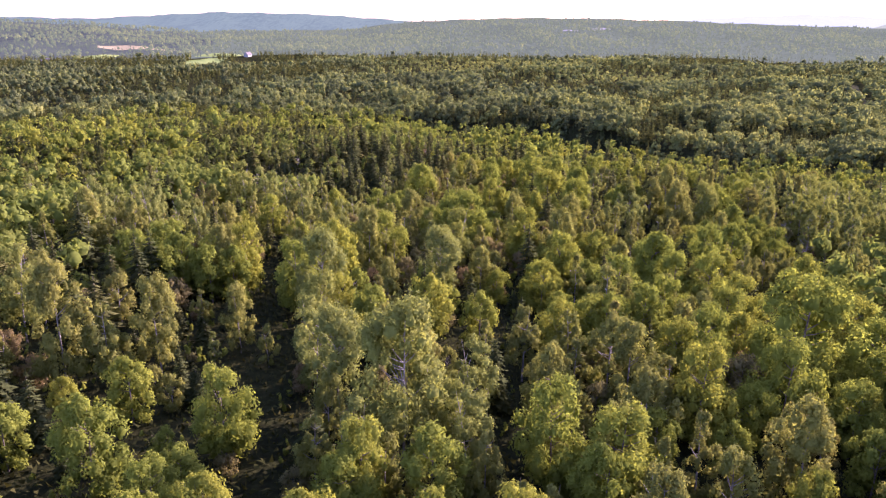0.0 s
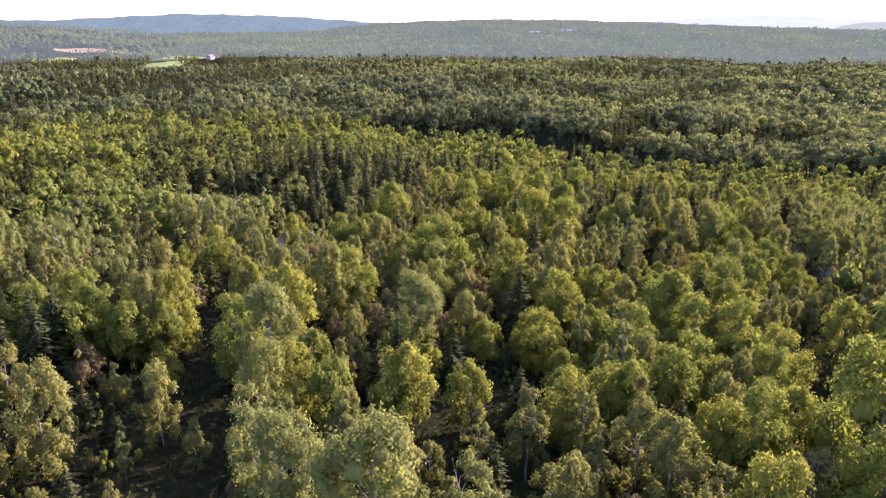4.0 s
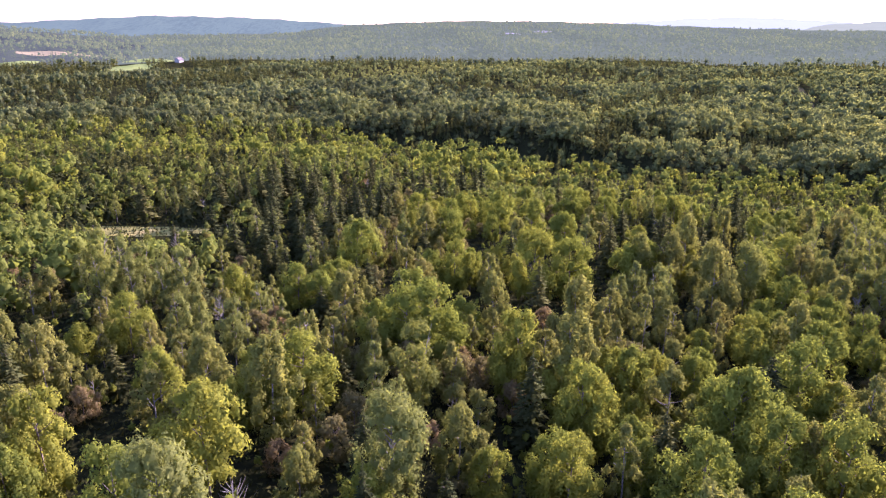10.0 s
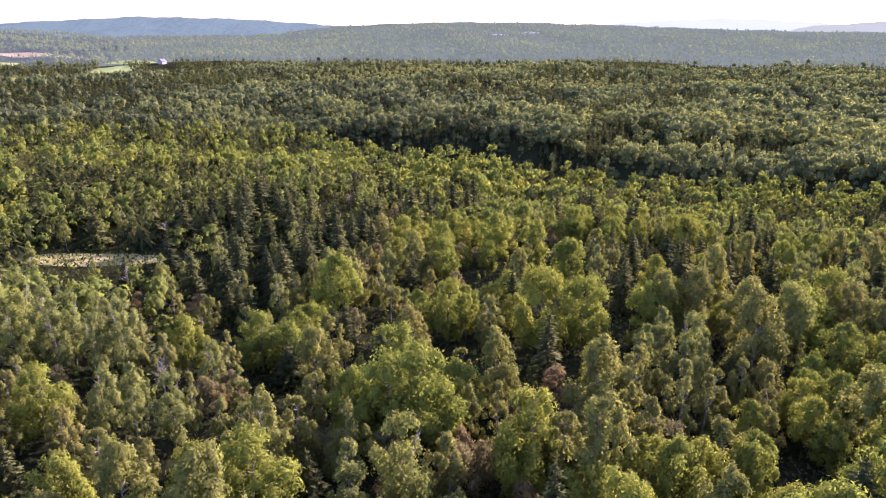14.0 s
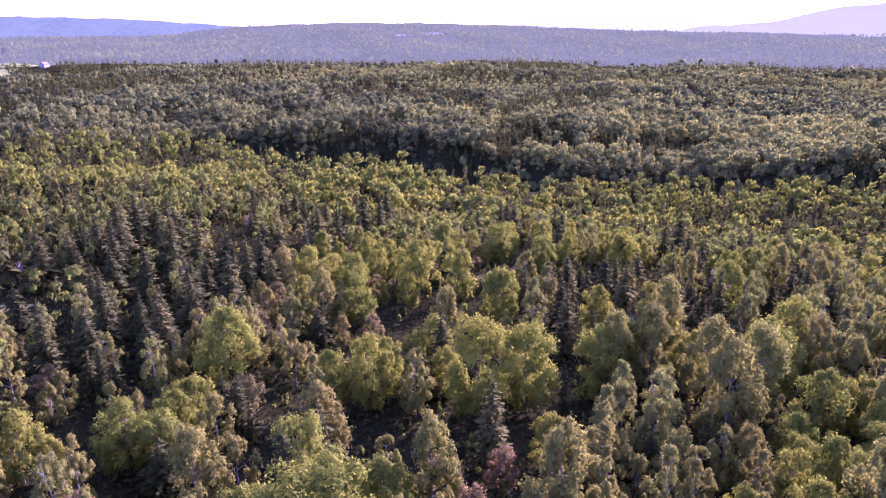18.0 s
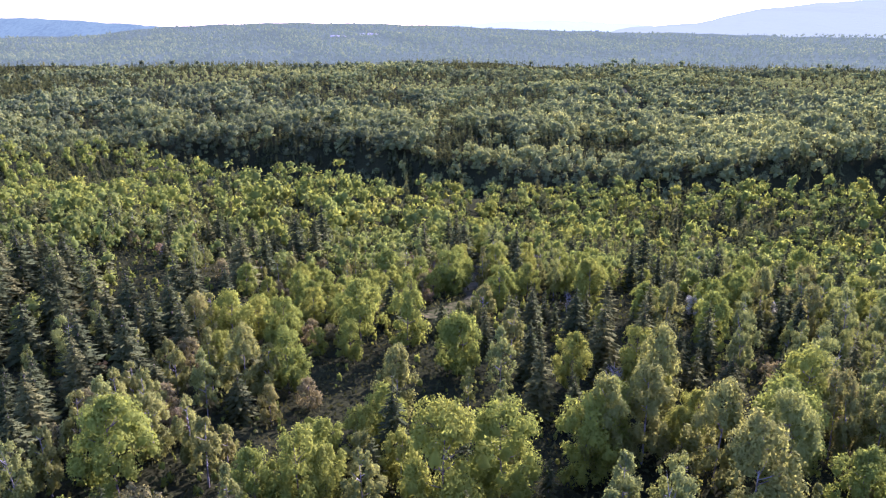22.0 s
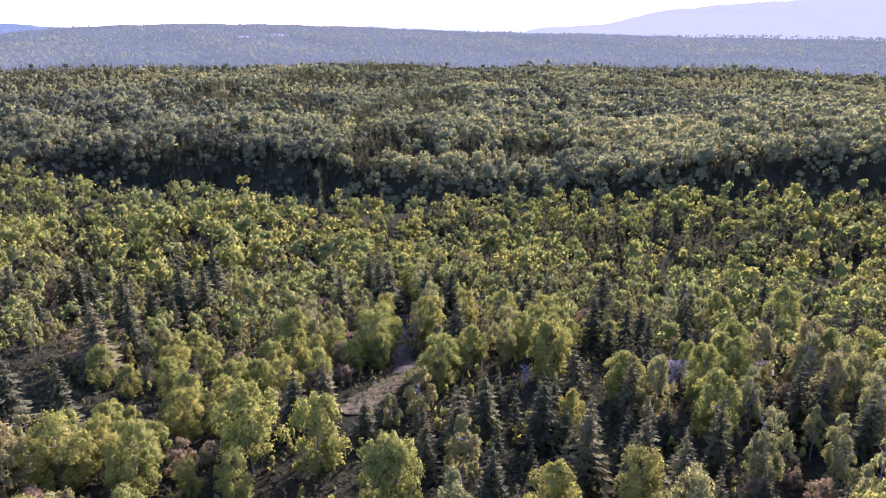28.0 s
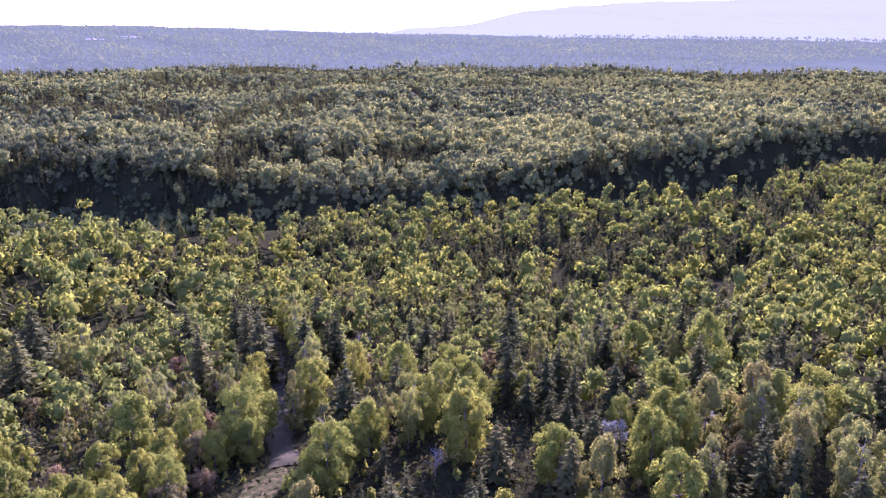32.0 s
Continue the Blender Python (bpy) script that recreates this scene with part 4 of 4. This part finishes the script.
tiny = [low_round(rng, 20, 0.12, 3, 0.15, 1.0, 0.98) for _ in range(6)]
dots = [low_round(rng, 12, 0.17, 2, 0.1, 1.05, 1.2) for _ in range(5)]
tinyc = [low_cone(rng, 4, 4) for _ in range(3)]
x, y = scatter(-1000, 1500, 250, 1570, 9.5)
r, az = np.hypot(x, y), np.degrees(np.arctan2(x, y))
clear = np.zeros(len(x), bool)
for cx, cy, a, b in FIELDS:
    clear |= ((x - cx * (y / cy)) / a) ** 2 + ((y + 70 - cy) / (b + 80)) ** 2 < 1
clear |= near_line(x, y, FAR_TRACK) < 6
keep = (r >= 680) & (r < 1345) & (az > -38) & (az < 72) & ~clear
x, y, r, az = x[keep], y[keep], r[keep], az[keep]
stand = smooth_noise(x, y, 75, 41)
heath = np.clip((r - 860) / 90, 0, 1) * np.clip((1200 - r) / 60, 0, 1) * np.clip((az + 9) / 8, 0, 1) * np.clip((smooth_noise(x, y, 120, 49) - 0.22) / 0.2, 0, 1)
is_con = rng.random(len(x)) < np.clip(np.where(az < 8, 0.5, 0.3) + 2.4 * (stand - 0.5), 0.05, 0.9) * (1 - 0.85 * heath)
is_con |= (r > 1225) & (rng.random(len(x)) < 0.93)
tall = rng.uniform(6.5, 14.5, len(x)) * np.where(r > 1215, 1.1, 1.0) * (1 - 0.5 * heath)
# left of bearing 0 the tints are again darkened to dim that side
tint = np.clip(np.where(az < 0, 0.0, 0.12) + 0.5 * heath + 0.55 * smooth_noise(x, y, 60, 43) + rng.normal(size=len(x)) * 0.14, 0, 1)
m = ~is_con
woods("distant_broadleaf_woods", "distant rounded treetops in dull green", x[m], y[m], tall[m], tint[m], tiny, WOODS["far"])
woods("distant_spruce_woods", "distant band of dark spruces", x[~m], y[~m], tall[~m], rng.random((~m).sum()), tinyc, WOODS["spruce"], 4.5)

# the woods that climb the hill, paled by a glow mixed in for haze
x, y = scatter(-1750, 2700, 900, 3000, 16.0)
r, az = np.hypot(x, y - 50), np.degrees(np.arctan2(x, y - 50))
clear = np.zeros(len(x), bool)
for cx, cy, a, b in CUTTINGS:
    clear |= ((x - cx) / a) ** 2 + ((y - 20 - cy) / (b + 25)) ** 2 < 1
keep = (r >= 1335) & (r < 2780) & (rng.random(len(x)) < np.where(r > 2200, 0.45, 1.0)) & (az > -36) & (az < 68) & ~clear & (rng.random(len(x)) < 0.35 + 0.9 * smooth_noise(x, y, 90, 57))
x, y = x[keep], y[keep]
stand = smooth_noise(x, y, 110, 51) + 0.25 * rng.normal(size=len(x))
m = stand > 0.45
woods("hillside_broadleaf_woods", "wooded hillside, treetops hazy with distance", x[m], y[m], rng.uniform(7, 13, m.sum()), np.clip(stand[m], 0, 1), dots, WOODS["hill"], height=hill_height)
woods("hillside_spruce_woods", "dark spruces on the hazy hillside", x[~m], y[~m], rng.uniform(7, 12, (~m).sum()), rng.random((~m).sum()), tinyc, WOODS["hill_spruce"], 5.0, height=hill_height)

# low growth under and between the near trees
saps = [round_crown(rng, 1.0, 0.62, 0.02, 22, 0.14, 3, 0.5, 0.85, 0.9, 1.8) for _ in range(6)]
x, y = scatter(-60, 100, 18, 220, 2.5)
keep = in_near(x, y) & (near_line(x, y, TRAIL) > np.where(y > 154, 2.2, 0.9)) & (~open_ground(x, y) | (rng.random(len(x)) < 0.4))
x, y = x[keep], y[keep]
woods("saplings", "saplings and low bushes between the trees", x, y, rng.uniform(0.7, 1.9, len(x)) * (0.6 + 0.7 * smooth_noise(x, y, 9, 71)), smooth_noise(x, y, 4, 73), saps, WOODS["maple"])

x, y = scatter(-60, 100, 18, 220, 0.5)
keep = in_near(x, y) & (((near_line(x, y, TRAIL) > np.where(y > 166, 1.3, 1.4)) | (y < 154) | (rng.random(len(x)) < 0.25)))
x, y = x[keep], y[keep]
z = height(x, y)
n = len(x)
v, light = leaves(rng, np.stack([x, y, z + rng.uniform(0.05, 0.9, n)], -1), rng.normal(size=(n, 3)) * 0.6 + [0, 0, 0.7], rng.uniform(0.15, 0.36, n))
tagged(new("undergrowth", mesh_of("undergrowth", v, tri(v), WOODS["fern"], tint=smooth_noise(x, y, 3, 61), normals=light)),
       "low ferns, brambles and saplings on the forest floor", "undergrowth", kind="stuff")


# ---------------------------------------------------------------- track, glades and fields
def strip(name, label, pts, half, mat, lift, category):
    """A band of ground along a broken line, a little above the floor, with ragged edges."""
    line = []
    for (ax, ay), (bx, by) in zip(pts[:-1], pts[1:]):
        for k in np.arange(0, 1, 0.08):
            line.append((ax + (bx - ax) * k, ay + (by - ay) * k))
    line = np.array(line)
    d = np.gradient(line, axis=0)
    d /= np.linalg.norm(d, axis=1, keepdims=True)
    side = np.stack([-d[:, 1], d[:, 0]], -1)
    rows = []
    for k in np.linspace(-1, 1, 9):
        wob = 1 + (0.18 * np.sin(np.arange(len(line)) * 0.9 + k) if abs(k) == 1 else 0)
        ends = np.clip(np.minimum(np.arange(len(line)), np.arange(len(line))[::-1]) / 4.0 + 0.15, 0, 1) if name == "road_track" else 1.0
        p = line + side * (half * k * wob * ends * np.ones(len(line)))[:, None]
        rut = -0.07 if 0.3 < abs(k) < 0.6 else 0.0
        rows.append(np.stack([p[:, 0], p[:, 1], height(p[:, 0], p[:, 1]) + lift + rut - 0.12 * (abs(k) == 1)], -1))
    v = np.concatenate(rows)
    return tagged(new(name, mesh_of(name, v, grid_faces(9, len(line))[:, ::-1], mat, True)), label, category, kind="structure")


def patch(name, label, cx, cy, a, b, mat, lift, category, height=height):
    """A rounded field or glade that lies on the ground."""
    rad, ang = np.meshgrid(np.linspace(0.02, 1, 12), np.radians(np.arange(0, 360, 8)), indexing="ij")
    wob = 1 + 0.12 * np.sin(ang * 3 + cx) + 0.07 * np.sin(ang * 7)
    px, py = cx + a * rad * wob * np.cos(ang), cy + b * rad * wob * np.sin(ang)
    v = np.stack([px, py, height(px, py) + lift * (1.05 - rad)], -1).reshape(-1, 3)
    return tagged(new(name, mesh_of(name, v, grid_faces(12, 45, True), mat, True)), label, category, kind="structure")


strip("road_track", "gravel and dry grass forest track with two ruts", [(26.4, 156.2)] + TRAIL[10:12], 1.7, TRACK, 0.16, "track")
# the dark tones of the lane's material include the shade that lies on it
strip("road_lane", "shaded grassy lane that leads on through the wood", TRAIL[11:], 1.2, LANE, 0.13, "track")
patch("meadow_glade", "small sunlit glade of dry yellow grass", -42, 153, 11, 3.6, MEADOW, 0.3, "glade")
patch("field_green", "mown green field among far woods", *FIELDS[0], FIELD, 2.0, "field")
patch("field_green", "mown green field at the foot of the hill", *CUTTINGS[2], FIELD, 3.0, "field", hill_height)
patch("field_green", "small green field on the wooded slope", *CUTTINGS[3], FIELD, 3.0, "field", hill_height)
patch("quarry", "pale bare quarry on the wooded hillside", *CUTTINGS[0], QUARRY, 4.0, "quarry", hill_height)
patch("quarry", "pale bare cutting on the wooded hillside", *CUTTINGS[1], QUARRY, 3.0, "quarry", hill_height)
patch("field_stubble", "pale stubble field at the hill's foot", *CUTTINGS[4], STUBBLE, 3.0, "field", hill_height)

strip("road_far_track", "pale gravel track cut through the far woods", FAR_TRACK, 3.0, LANE, 0.3, "track")


def farmhouse(x, y, long, wide, high, turn, label, category):
    """A plain gabled house: walls to the gable, a roof with eaves, a chimney."""
    base = new("farmhouse")
    tagged(base, label, category)
    a, b, top = long / 2, wide / 2, high + wide * 0.42
    wall = [(-a, -b, -1), (a, -b, -1), (a, b, -1), (-a, b, -1), (-a, -b, high), (a, -b, high), (a, b, high), (-a, b, high), (-a, 0, top), (a, 0, top)]
    me = bpy.data.meshes.new("farmhouse_wall")
    me.from_pydata(wall, [], [(0, 1, 5, 4), (2, 3, 7, 6), (1, 2, 6, 9, 5), (3, 0, 4, 8, 7)])
    me.materials.append(PAINT)
    new("wall", me).parent = base
    e, k = a + 0.5, 1.18
    lo = top - (top - high) * k
    roof = [(-e, -b * k, lo), (e, -b * k, lo), (e, 0, top), (-e, 0, top), (e, b * k, lo), (-e, b * k, lo)]
    roof = [(p[0], p[1], p[2] + d) for d in (0.02, 0.25) for p in roof]
    me = bpy.data.meshes.new("farmhouse_roof")
    me.from_pydata(roof, [], [(6, 7, 8, 9), (9, 8, 10, 11), (0, 3, 2, 1), (3, 5, 4, 2), (0, 1, 7, 6), (4, 5, 11, 10), (1, 2, 8, 7), (2, 4, 10, 8), (3, 0, 6, 9), (5, 3, 9, 11)])
    me.materials.append(ROOFING)
    new("roof", me).parent = base
    v, f = stem([(a * 0.4, 0.2, top - 0.6), (a * 0.4, 0.2, top + 1.1)], [0.5, 0.45], 4)
    new("chimney", mesh_of("farmhouse_chimney", [tuple(p) for p in v], f, DARK_BARK)).parent = base
    base.matrix_basis = pose(x, y, float(height(x, y)), 0, 0, turn)


farmhouse(-616, 1149, 13, 8, 4.5, 20, "small pale farmhouse with a grey roof beside a field", "house")
farmhouse(-347, 1300, 14, 8, 4.0, 75, "long pale barn with a grey roof beside a field", "barn")

for pattern, m in FIRST:
    pattern.matrix_basis = m
for kind in KINDS:
    for pattern in KINDS[kind]:
        if pattern not in used:
            for o in list(pattern.children) + [pattern]:
                bpy.data.objects.remove(o)
